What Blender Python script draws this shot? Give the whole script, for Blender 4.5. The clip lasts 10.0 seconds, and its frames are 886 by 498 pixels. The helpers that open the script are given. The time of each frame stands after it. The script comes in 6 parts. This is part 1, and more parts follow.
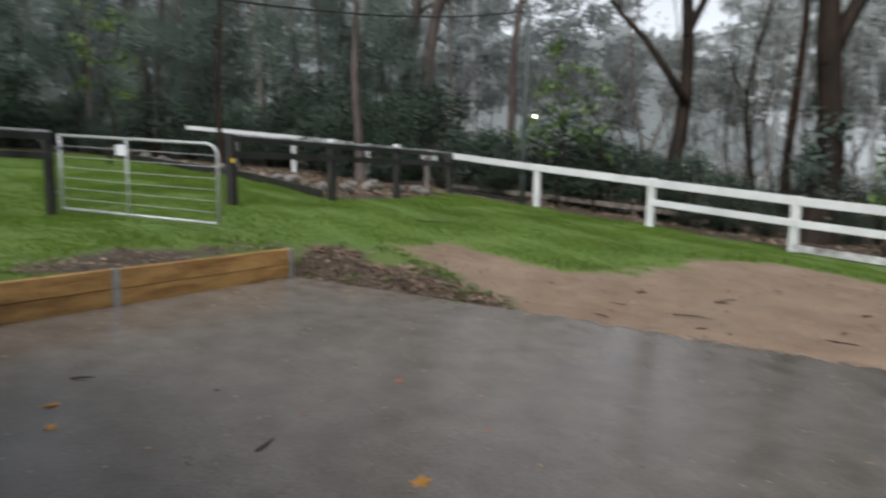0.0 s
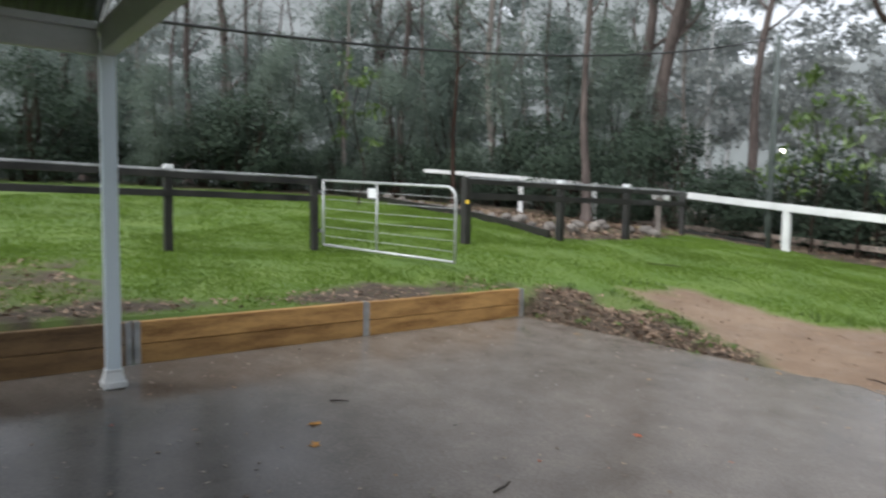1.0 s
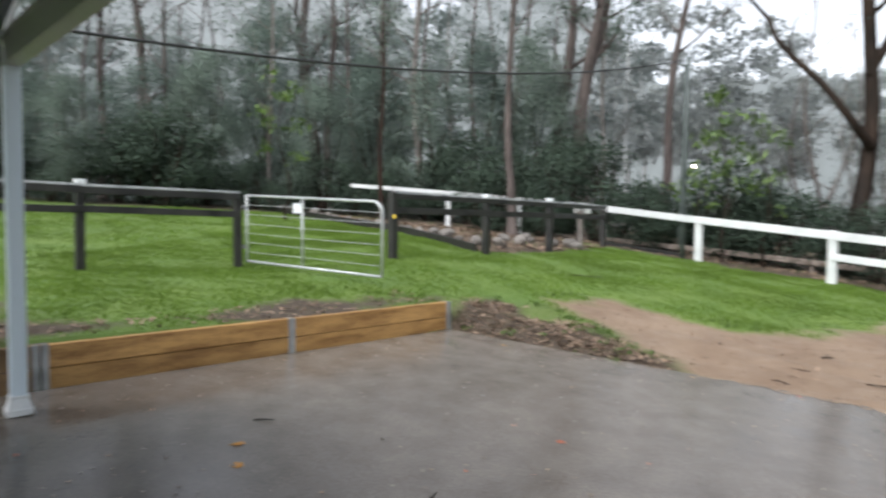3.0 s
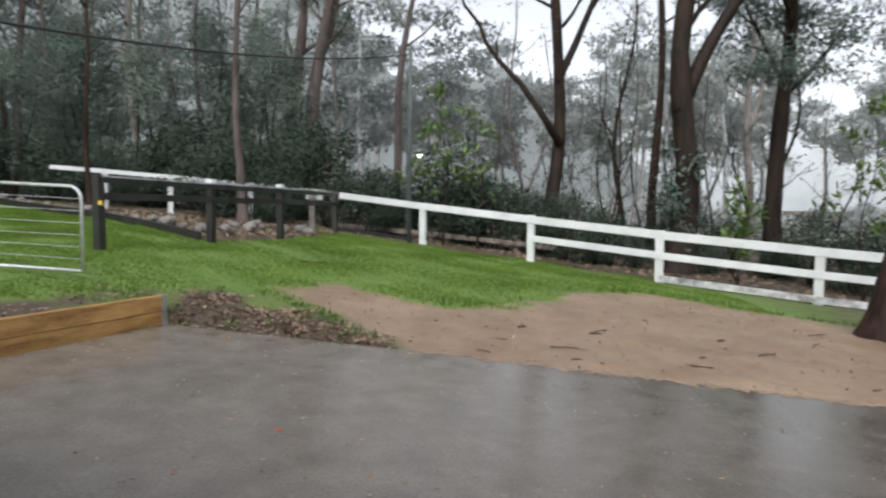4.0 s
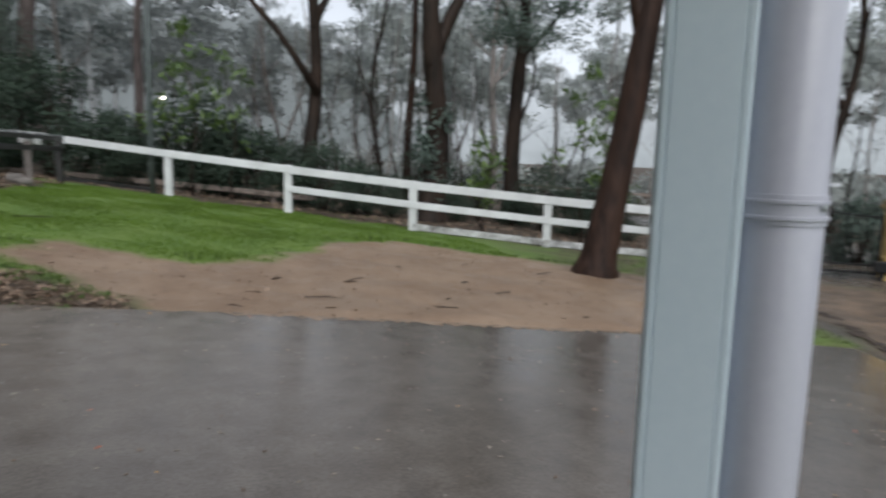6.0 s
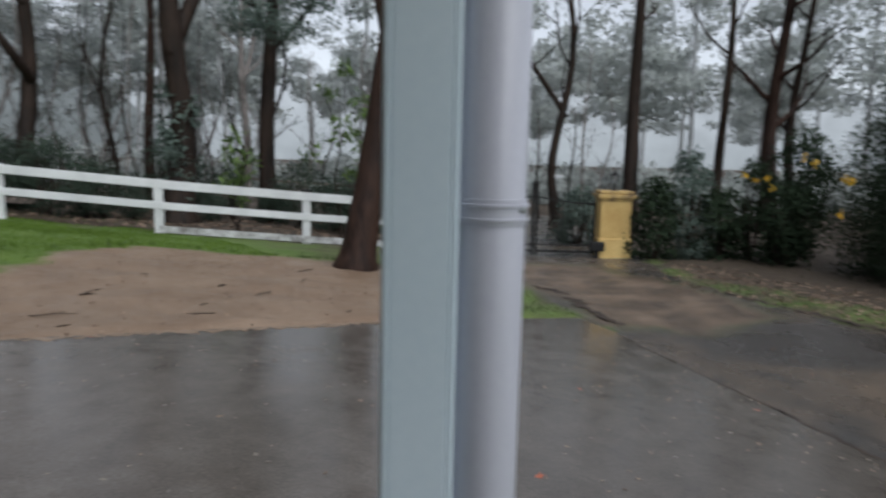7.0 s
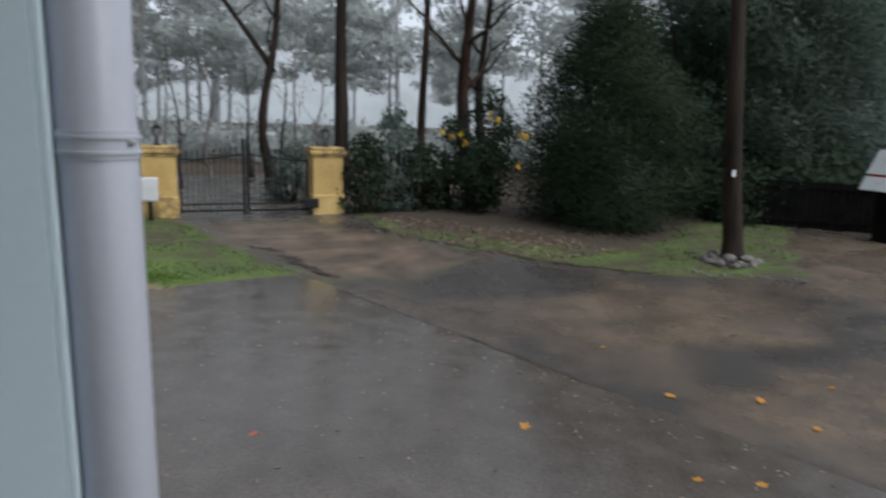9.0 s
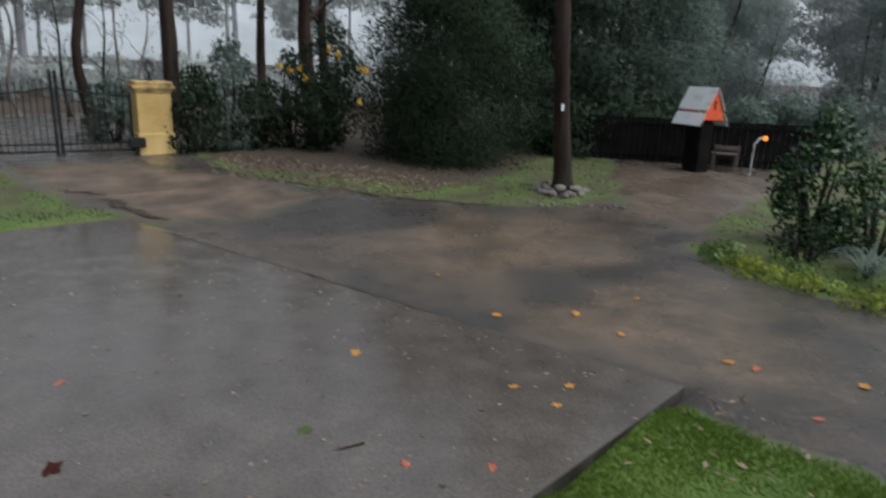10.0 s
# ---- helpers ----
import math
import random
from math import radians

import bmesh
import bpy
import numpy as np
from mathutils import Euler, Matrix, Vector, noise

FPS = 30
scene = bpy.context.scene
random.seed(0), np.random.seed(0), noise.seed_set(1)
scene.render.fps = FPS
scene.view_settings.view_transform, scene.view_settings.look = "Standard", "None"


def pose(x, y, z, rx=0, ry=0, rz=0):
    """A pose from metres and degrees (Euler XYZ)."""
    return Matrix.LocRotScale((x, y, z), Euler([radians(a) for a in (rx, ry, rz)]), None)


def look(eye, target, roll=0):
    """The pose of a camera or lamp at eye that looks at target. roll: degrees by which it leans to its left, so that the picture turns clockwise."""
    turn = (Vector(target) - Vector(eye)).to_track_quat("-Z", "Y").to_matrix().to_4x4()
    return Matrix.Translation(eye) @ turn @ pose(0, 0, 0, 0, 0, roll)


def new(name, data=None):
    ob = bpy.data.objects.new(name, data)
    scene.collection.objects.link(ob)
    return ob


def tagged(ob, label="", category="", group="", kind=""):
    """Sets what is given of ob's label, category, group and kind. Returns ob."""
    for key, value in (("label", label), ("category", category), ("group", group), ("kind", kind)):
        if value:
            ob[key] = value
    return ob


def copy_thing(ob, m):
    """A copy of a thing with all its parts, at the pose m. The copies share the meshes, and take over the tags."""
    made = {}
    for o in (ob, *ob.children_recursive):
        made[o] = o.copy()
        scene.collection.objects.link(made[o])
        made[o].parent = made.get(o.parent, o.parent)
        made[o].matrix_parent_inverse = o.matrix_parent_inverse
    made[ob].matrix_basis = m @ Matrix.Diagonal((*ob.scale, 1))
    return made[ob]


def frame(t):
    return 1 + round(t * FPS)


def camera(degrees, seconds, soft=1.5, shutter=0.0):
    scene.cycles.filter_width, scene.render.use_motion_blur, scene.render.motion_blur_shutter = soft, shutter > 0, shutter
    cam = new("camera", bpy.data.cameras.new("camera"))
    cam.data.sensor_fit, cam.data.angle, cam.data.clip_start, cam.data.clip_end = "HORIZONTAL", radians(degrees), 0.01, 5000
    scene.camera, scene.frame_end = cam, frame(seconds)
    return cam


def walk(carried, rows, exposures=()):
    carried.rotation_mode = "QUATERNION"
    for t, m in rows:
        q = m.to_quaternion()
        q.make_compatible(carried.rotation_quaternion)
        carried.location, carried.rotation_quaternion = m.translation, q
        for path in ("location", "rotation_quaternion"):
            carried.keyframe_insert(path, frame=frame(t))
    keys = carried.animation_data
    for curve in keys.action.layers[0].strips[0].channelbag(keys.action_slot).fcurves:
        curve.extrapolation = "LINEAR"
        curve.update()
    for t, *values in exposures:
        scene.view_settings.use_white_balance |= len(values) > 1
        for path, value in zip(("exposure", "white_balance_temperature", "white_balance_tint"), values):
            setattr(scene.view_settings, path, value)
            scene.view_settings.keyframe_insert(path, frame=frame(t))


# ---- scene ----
cam = camera(68.0, 10.0, soft=2.3, shutter=0.5)
PATH = [
    (0, 0.001, 0.001, 1.499, 3.33, -7.27, -1.11),
    (0.5, -0.109, 0.021, 1.518, 14.40, -5.54, -0.72),
    (1, -0.145, -0.006, 1.534, 22.37, -4.26, -0.93),
    (1.5, -0.183, -0.054, 1.534, 28.20, -3.19, -1.83),
    (2, -0.190, -0.054, 1.531, 28.55, -3.03, -1.83),
    (2.2, -0.197, -0.042, 1.527, 27.60, -2.99, -1.57),
    (3.3, -0.038, -0.034, 1.535, 9.08, -3.29, -0.45),
    (3.5, 0.005, -0.025, 1.542, 3.68, -3.64, -0.49),
    (4, 0.104, -0.062, 1.548, -6.23, -3.91, -0.61),
    (4.5, 0.126, -0.045, 1.538, -7.95, -4.05, -0.62),
    (5, 0.147, -0.046, 1.537, -10.92, -5.19, -1.59),
    (5.5, 0.214, -0.066, 1.528, -17.48, -6.36, -1.04),
    (5.7, 0.244, -0.077, 1.526, -20.74, -7.20, -1.19),
    (6.8, 0.233, -0.100, 1.556, -43.64, -7.50, -1.44),
    (7, 0.249, -0.128, 1.553, -47.32, -7.72, -1.23),
    (7.5, 0.279, -0.171, 1.543, -56.55, -8.77, -1.20),
    (8, 0.288, -0.196, 1.542, -61.83, -8.66, -1.82),
    (8.5, 0.295, -0.212, 1.533, -64.90, -9.40, -1.52),
    (9, 0.305, -0.252, 1.519, -71.47, -10.71, -1.58),
    (9.5, 0.305, -0.332, 1.492, -79.48, -12.38, -1.40),
    (10, 0.338, -0.488, 1.434, -84.07, -15.39, -2.22),
]
EXPOSURE = [(0, 0.62, 6400, 10), (1, 1.05, 6350, 10), (2, 1.45, 6300, 10), (3.5, 1.14, 6350, 10), (4.5, 0.76, 6400, 10), (5.5, 0.57, 6300, 10), (7, 0.3, 6100, 10), (7.5, 0.25, 6050, 10), (9, 0.36, 6050, 10), (9.5, 0.42, 6050, 10), (10, 0.46, 6100, 10)]
walk(cam, [(t, pose(x, y, z, 90 + p, r, w)) for t, x, y, z, w, p, r in PATH], EXPOSURE)

# ---- light: a rainy, overcast sky with a wide, weak sun behind the cloud ----
world = bpy.data.worlds.new("overcast")
scene.world = world
world.use_nodes = True
wn, wl = world.node_tree.nodes, world.node_tree.links
sky = wn.new("ShaderNodeTexSky")
sky.sky_type, sky.sun_disc = "NISHITA", False
sky.sun_elevation, sky.sun_rotation = radians(55), radians(200)
sky.air_density, sky.dust_density, sky.ozone_density = 1.0, 0.6, 1.0
pale = wn.new("ShaderNodeHueSaturation")
pale.inputs["Saturation"].default_value = 0.22
wl.new(sky.outputs[0], pale.inputs["Color"])
back = wn["Background"]
wl.new(pale.outputs[0], back.inputs["Color"])
back.inputs["Strength"].default_value = 0.115
sun = new("sun", bpy.data.lights.new("sun", "SUN"))
sun.data.energy, sun.data.angle, sun.data.color = 1.5, radians(60), (1.0, 0.97, 0.93)
sun.matrix_world = look((-11, -31, 47), (0, 0, 0))

# ---- small tools ----
R = random.Random(4)
NR = np.random.default_rng(7)
UX, UY = math.cos(radians(-30.2)), math.sin(radians(-30.2))
VX, VY = -UY, UX
YAW = -30.2


def W2(u, v):
    """World x, y of a place u along the carport's front and v out from it."""
    return u * UX + v * VX, u * UY + v * VY


def thing(name, x, y, z, label, category, group="", kind="", rz=0.0):
    ob = new(name)
    ob.empty_display_size = 0.1
    ob.matrix_world = pose(x, y, z, 0, 0, rz)
    return tagged(ob, label, category, group, kind)


def link(name, me, material, parent=None, label=""):
    ob = new(name, me)
    if material is not None and not me.materials:
        me.materials.append(material)
    if parent is not None:
        ob.parent = parent
    return tagged(ob, label) if label else ob


def part(name, bm, material, parent=None, label="", smooth=False):
    me = bpy.data.meshes.new(name)
    bm.to_mesh(me)
    bm.free()
    if smooth:
        me.polygons.foreach_set("use_smooth", [True] * len(me.polygons))
    return link(name, me, material, parent, label)


def put_box(bm, x0, x1, y0, y1, z0, z1, bevel=0.0, m=None):
    vs = bmesh.ops.create_cube(bm, size=1.0)["verts"]
    for v in vs:
        v.co = Vector((x0 + (v.co.x + 0.5) * (x1 - x0), y0 + (v.co.y + 0.5) * (y1 - y0), z0 + (v.co.z + 0.5) * (z1 - z0)))
    if bevel:
        es = list({e for v in vs for e in v.link_edges})
        vs = list({v for f in bmesh.ops.bevel(bm, geom=es, offset=bevel, segments=1, affect="EDGES")["faces"] for v in f.verts} | {v for v in vs if v.is_valid})
    if m is not None:
        bmesh.ops.transform(bm, matrix=m, verts=vs)
    return vs


def bar(bm, a, b, wide, high, bevel=0.004):
    """A board from a to b, wide across and high upright."""
    a, b = Vector(a), Vector(b)
    d = b - a
    x = d.normalized()
    y = Vector((0, 0, 1)).cross(x).normalized() if abs(x.z) < 0.99 else Vector((0, 1, 0))
    z = x.cross(y)
    m = Matrix((x, y, z)).transposed().to_4x4()
    m.translation = a
    put_box(bm, 0, d.length, -wide / 2, wide / 2, -high / 2, high / 2, bevel, m)


def tube(bm, pts, radii, sides=8, cap=True, wobble=0.0):
    rings = []
    pts = [Vector(p) for p in pts]
    side = Vector((1, 0, 0))
    for i, p in enumerate(pts):
        d = (pts[min(i + 1, len(pts) - 1)] - pts[max(i - 1, 0)]).normalized()
        a = d.cross(side if abs(d.dot(side)) < 0.9 else Vector((0, 1, 0))).normalized()
        b = d.cross(a)
        r = radii[i] if hasattr(radii, "__len__") else radii
        ring = []
        for k in range(sides):
            q = 2 * math.pi * k / sides
            rr = r * (1 + wobble * noise.noise(Vector((p.x * 2 + math.cos(q) * 1.3, p.y * 2 + math.sin(q) * 1.3, p.z * 0.8))))
            ring.append(bm.verts.new(p + a * math.cos(q) * rr + b * math.sin(q) * rr))
        rings.append(ring)
    for r0, r1 in zip(rings, rings[1:]):
        for k in range(sides):
            bm.faces.new((r0[k], r0[(k + 1) % sides], r1[(k + 1) % sides], r1[k]))
    if cap and len(rings) > 1:
        bm.faces.new(rings[0][::-1])
        bm.faces.new(rings[-1])


# ---- materials ----
def mat(name, c1, c2, scale=4.0, rough=0.7, rough2=None, bump=0.2, fine=40.0, metal=0.0, spec=0.5, stretch=(1, 1, 1), island=0.0, wet=0.0, objvar=0.0, bdist=0.01):
    m = bpy.data.materials.new(name)
    m.use_nodes = True
    n, l = m.node_tree.nodes, m.node_tree.links
    bsdf = n["Principled BSDF"]
    co = n.new("ShaderNodeTexCoord")
    mp = n.new("ShaderNodeMapping")
    mp.inputs["Scale"].default_value = stretch
    l.new(co.outputs["Object"], mp.inputs["Vector"])
    big = n.new("ShaderNodeTexNoise")
    big.inputs["Scale"].default_value, big.inputs["Detail"].default_value = scale, 6
    tiny = n.new("ShaderNodeTexNoise")
    tiny.inputs["Scale"].default_value, tiny.inputs["Detail"].default_value = fine, 4
    l.new(mp.outputs[0], big.inputs["Vector"])
    l.new(mp.outputs[0], tiny.inputs["Vector"])
    mixf = n.new("ShaderNodeMath")
    mixf.operation = "MULTIPLY_ADD"
    l.new(tiny.outputs[0], mixf.inputs[0])
    mixf.inputs[1].default_value = 0.45
    l.new(big.outputs[0], mixf.inputs[2])
    ramp = n.new("ShaderNodeValToRGB")
    ramp.color_ramp.elements[0].position, ramp.color_ramp.elements[1].position = 0.52, 0.92
    ramp.color_ramp.elements[0].color, ramp.color_ramp.elements[1].color = (*c1, 1), (*c2, 1)
    l.new(mixf.outputs[0], ramp.inputs[0])
    col = ramp.outputs[0]
    if island or objvar:
        hs = n.new("ShaderNodeHueSaturation")
        mr = n.new("ShaderNodeMapRange")
        src = n.new("ShaderNodeNewGeometry").outputs["Random Per Island"] if island else n.new("ShaderNodeObjectInfo").outputs["Random"]
        amp = island or objvar
        mr.inputs["To Min"].default_value, mr.inputs["To Max"].default_value = 1 - amp, 1 + amp
        l.new(src, mr.inputs["Value"])
        l.new(mr.outputs[0], hs.inputs["Value"])
        l.new(col, hs.inputs["Color"])
        col = hs.outputs[0]
    l.new(col, bsdf.inputs["Base Color"])
    rr = n.new("ShaderNodeMapRange")
    rr.inputs["From Min"].default_value, rr.inputs["From Max"].default_value = 0.35, 0.65
    rr.inputs["To Min"].default_value, rr.inputs["To Max"].default_value = rough, rough if rough2 is None else rough2
    l.new(big.outputs[0], rr.inputs["Value"])
    l.new(rr.outputs[0], bsdf.inputs["Roughness"])
    bsdf.inputs["Metallic"].default_value = metal
    bsdf.inputs["Specular IOR Level"].default_value = spec
    if bump:
        bp = n.new("ShaderNodeBump")
        bp.inputs["Strength"].default_value, bp.inputs["Distance"].default_value = bump, bdist
        l.new(mixf.outputs[0], bp.inputs["Height"])
        l.new(bp.outputs[0], bsdf.inputs["Normal"])
    if wet:
        bsdf.inputs["Coat Weight"].default_value, bsdf.inputs["Coat Roughness"].default_value = wet, 0.15
    return m


def leaf_mat(name, c1, c2, rough=0.65, glow=0.4):
    """A leaf that varies from piece to piece and lets some light through."""
    m = bpy.data.materials.new(name)
    m.use_nodes = True
    n, l = m.node_tree.nodes, m.node_tree.links
    bsdf, out = n["Principled BSDF"], n["Material Output"]
    geo = n.new("ShaderNodeNewGeometry")
    ramp = n.new("ShaderNodeValToRGB")
    ramp.color_ramp.elements[0].color, ramp.color_ramp.elements[1].color = (*c1, 1), (*c2, 1)
    l.new(geo.outputs["Random Per Island"], ramp.inputs[0])
    co = n.new("ShaderNodeTexCoord")
    ns = n.new("ShaderNodeTexNoise")
    ns.inputs["Scale"].default_value = 0.6
    l.new(co.outputs["Object"], ns.inputs["Vector"])
    hs = n.new("ShaderNodeHueSaturation")
    mr = n.new("ShaderNodeMapRange")
    mr.inputs["To Min"].default_value, mr.inputs["To Max"].default_value = 0.55, 1.45
    l.new(ns.outputs[0], mr.inputs["Value"])
    l.new(mr.outputs[0], hs.inputs["Value"])
    l.new(ramp.outputs[0], hs.inputs["Color"])
    l.new(hs.outputs[0], bsdf.inputs["Base Color"])
    bsdf.inputs["Roughness"].default_value = rough
    bsdf.inputs["Specular IOR Level"].default_value = 0.5 if rough < 0.4 else 0.15
    if glow:
        tr = n.new("ShaderNodeBsdfTranslucent")
        l.new(hs.outputs[0], tr.inputs["Color"])
        mx = n.new("ShaderNodeMixShader")
        mx.inputs[0].default_value = glow
        l.new(bsdf.outputs[0], mx.inputs[1])
        l.new(tr.outputs[0], mx.inputs[2])
        l.new(mx.outputs[0], out.inputs["Surface"])
    return m


M_WHITE = mat("white_paint", (0.62, 0.65, 0.66), (0.78, 0.80, 0.80), 1.5, 0.35, 0.5, 0.05, 30)
# beam paint greyed to stand in for the shade under the roof
M_BEAM = mat("pale_grey_beam_paint", (0.40, 0.42, 0.42), (0.50, 0.52, 0.52), 1.5, 0.4, 0.5, 0.04, 30)
M_POST = mat("pale_blue_white_paint", (0.66, 0.76, 0.83), (0.72, 0.81, 0.87), 0.8, 0.32, 0.4, 0.02, 60)
M_PIPE = mat("lilac_white_plastic", (0.60, 0.60, 0.68), (0.66, 0.66, 0.73), 0.8, 0.3, 0.36, 0.0, 60)
M_FENCE = mat("weathered_white_paint", (0.60, 0.61, 0.61), (0.76, 0.77, 0.77), 2.2, 0.45, 0.6, 0.12, 25)
M_FENCE_OLD = mat("peeling_white_paint", (0.16, 0.15, 0.14), (0.72, 0.73, 0.72), 5.0, 0.55, 0.7, 0.25, 30)
M_BLACK = mat("wet_black_timber", (0.008, 0.008, 0.008), (0.035, 0.033, 0.03), 3.0, 0.35, 0.6, 0.2, 30)
# pale grey for the thin strip along the top of the black rails
M_BLACKTOP = mat("wet_grey_capping", (0.26, 0.27, 0.28), (0.52, 0.53, 0.55), 3.0, 0.15, 0.35, 0.15, 40)
M_CAP = mat("white_post_cap", (0.6, 0.62, 0.64), (0.8, 0.82, 0.84), 4.0, 0.3, 0.4, 0.02, 30)
M_SLEEPER = mat("treated_pine", (0.20, 0.098, 0.03), (0.50, 0.29, 0.10), 1.6, 0.4, 0.6, 0.45, 14, stretch=(1.4, 8, 8), objvar=0.18)
# darker brown pine for the sleepers from the third bay on
M_SLEEPER_DARK = mat("rain_soaked_pine", (0.10, 0.055, 0.022), (0.24, 0.145, 0.062), 1.6, 0.35, 0.5, 0.4, 14, stretch=(1.4, 8, 8), objvar=0.12)
M_GALV = mat("galvanised_steel", (0.33, 0.35, 0.36), (0.55, 0.57, 0.58), 8, 0.35, 0.5, 0.05, 60, metal=0.7)
M_GATE = mat("gate_steel", (0.42, 0.44, 0.45), (0.62, 0.64, 0.64), 8, 0.35, 0.45, 0.03, 60, metal=0.35)
M_ROOF = mat("roof_underside", (0.11, 0.127, 0.127), (0.18, 0.20, 0.20), 2, 0.35, 0.5, 0.05, 30, metal=0.3)
M_IRON = mat("black_iron", (0.006, 0.006, 0.006), (0.02, 0.02, 0.02), 8, 0.4, 0.5, 0.05, 60, metal=0.4)
M_OCHRE = mat("ochre_render", (0.50, 0.32, 0.10), (0.74, 0.54, 0.21), 1.3, 0.6, 0.75, 0.2, 30)
M_OCHRE_OLD = mat("flaking_ochre_render", (0.13, 0.085, 0.04), (0.68, 0.47, 0.17), 5.0, 0.6, 0.75, 0.35, 30)
M_BARK = mat("wet_dark_bark", (0.012, 0.009, 0.007), (0.046, 0.031, 0.023), 3, 0.5, 0.8, 0.9, 14, stretch=(1, 1, 0.22), bdist=0.04, spec=0.15)
M_BARK_RED = mat("wet_red_bark", (0.014, 0.008, 0.006), (0.054, 0.030, 0.021), 3, 0.45, 0.7, 0.9, 14, stretch=(1, 1, 0.2), bdist=0.04, spec=0.15)
M_BARK_PALE = mat("pale_gum_bark", (0.10, 0.085, 0.075), (0.30, 0.27, 0.25), 2, 0.5, 0.8, 0.5, 12, stretch=(1, 1, 0.25), bdist=0.03, spec=0.15)
# two barks with the haze of distance put into their colour
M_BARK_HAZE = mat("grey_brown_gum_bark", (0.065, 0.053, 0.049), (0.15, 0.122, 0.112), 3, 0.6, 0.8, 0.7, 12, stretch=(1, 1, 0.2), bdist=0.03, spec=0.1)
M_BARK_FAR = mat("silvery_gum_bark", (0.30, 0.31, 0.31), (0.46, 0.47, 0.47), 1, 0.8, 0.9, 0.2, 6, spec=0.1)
M_STONE = mat("pale_stone", (0.07, 0.062, 0.054), (0.26, 0.235, 0.21), 4, 0.5, 0.8, 0.5, 20, objvar=0.3)
M_SOIL = mat("dark_soil", (0.02, 0.014, 0.010), (0.07, 0.05, 0.036), 6, 0.6, 0.8, 0.6, 30)
M_POLE = mat("weathered_pole", (0.05, 0.062, 0.060), (0.11, 0.13, 0.125), 3, 0.6, 0.8, 0.3, 30)
M_WIRE = mat("black_cable", (0.01, 0.01, 0.01), (0.02, 0.02, 0.02), 3, 0.5, 0.5, 0, 30)

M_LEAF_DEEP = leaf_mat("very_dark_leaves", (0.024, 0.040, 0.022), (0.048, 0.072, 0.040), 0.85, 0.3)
M_LEAF_DARK = leaf_mat("dark_leaves", (0.118, 0.162, 0.134), (0.172, 0.222, 0.188))
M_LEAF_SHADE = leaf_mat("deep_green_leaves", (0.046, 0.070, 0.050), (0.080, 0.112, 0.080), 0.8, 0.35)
M_LEAF_MID = leaf_mat("green_leaves", (0.140, 0.186, 0.150), (0.200, 0.252, 0.206))
M_LEAF_GREY = leaf_mat("grey_green_gum_leaves", (0.11, 0.135, 0.115), (0.22, 0.25, 0.215), 0.7, 0.5)
# three leaf tones with more or less distance haze put into the colour
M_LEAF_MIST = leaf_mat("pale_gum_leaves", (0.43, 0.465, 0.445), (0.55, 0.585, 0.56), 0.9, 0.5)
M_LEAF_HAZE_MID = leaf_mat("silver_gum_leaves", (0.30, 0.325, 0.315), (0.42, 0.45, 0.435), 0.9, 0.5)
M_LEAF_HAZE_LOW = leaf_mat("slate_green_gum_leaves", (0.205, 0.240, 0.228), (0.29, 0.335, 0.318), 0.9, 0.5)
M_LEAF_LIME = leaf_mat("light_green_leaves", (0.07, 0.13, 0.03), (0.20, 0.30, 0.08), 0.35, 0.35)
M_LEAF_FRESH = leaf_mat("fresh_green_leaves", (0.10, 0.20, 0.03), (0.22, 0.36, 0.07), 0.6, 0.5)
M_LEAF_RED = leaf_mat("red_brown_leaves", (0.06, 0.020, 0.016), (0.16, 0.048, 0.036))
M_LEAF_BROWN = leaf_mat("fallen_leaves", (0.085, 0.058, 0.042), (0.40, 0.29, 0.21), 0.4, 0.1)
M_LEAF_YELLOW = leaf_mat("yellow_leaves", (0.55, 0.22, 0.03), (0.85, 0.50, 0.12), 0.35, 0.2)
M_LEAF_PINK = leaf_mat("orange_pink_leaves", (0.55, 0.12, 0.05), (0.62, 0.30, 0.20), 0.35, 0.2)
M_LEAF_GOLD = leaf_mat("yellow_green_leaves", (0.13, 0.20, 0.03), (0.42, 0.44, 0.07), 0.5, 0.35)
M_GLOSS = leaf_mat("glossy_leaves", (0.010, 0.035, 0.010), (0.04, 0.10, 0.025), 0.22, 0.1)
M_GRASS = leaf_mat("grass_blades", (0.105, 0.172, 0.028), (0.178, 0.272, 0.050), 0.5, 0.4)
M_GRASS_DULL = leaf_mat("dull_grass_blades", (0.040, 0.066, 0.022), (0.090, 0.122, 0.044), 0.6, 0.3)
M_FLOWER = leaf_mat("yellow_petals", (0.75, 0.42, 0.03), (0.9, 0.62, 0.08), 0.5, 0.4)

# ---- lie of the land ----
LAND = [
    (-2.55, 8.6, 0.33), (-3.9, 6.3, 0.40), (-5.3, 3.4, 0.46), (-6.8, 0.6, 0.5), (-6.2, 9.2, 0.66), (-7.5, 7.35, 0.72),
    (-10, 4.5, 0.85), (-3.46, 8.6, 0.5), (-4.23, 11, 0.75), (-2.9, 12.75, 0.66), (-1.2, 15.2, 0.6), (1.56, 18.43, 0.38),
    (4.2, 16.6, 0.08), (6.7, 14.3, -0.2), (9.43, 12.68, -0.47), (12, 11.4, -0.66), (-0.6, 7.95, -0.08), (1, 7.6, -0.25),
    (3.5, 6.9, -0.38), (6.4, 6.0, -0.59), (8.7, 4.6, -0.8), (6.7, 1.3, -0.74), (4.9, -1.9, -0.72), (14.9, 7.2, -0.68),
    (13.6, 10.9, -0.76), (13.6, -1.35, -0.76), (22, -6, -0.7), (-12, 18, 1.5), (0, 30, 0.7), (20, 20, -0.9), (9, -6, -0.75),
]
LP = np.array(LAND)
LN = len(LP)


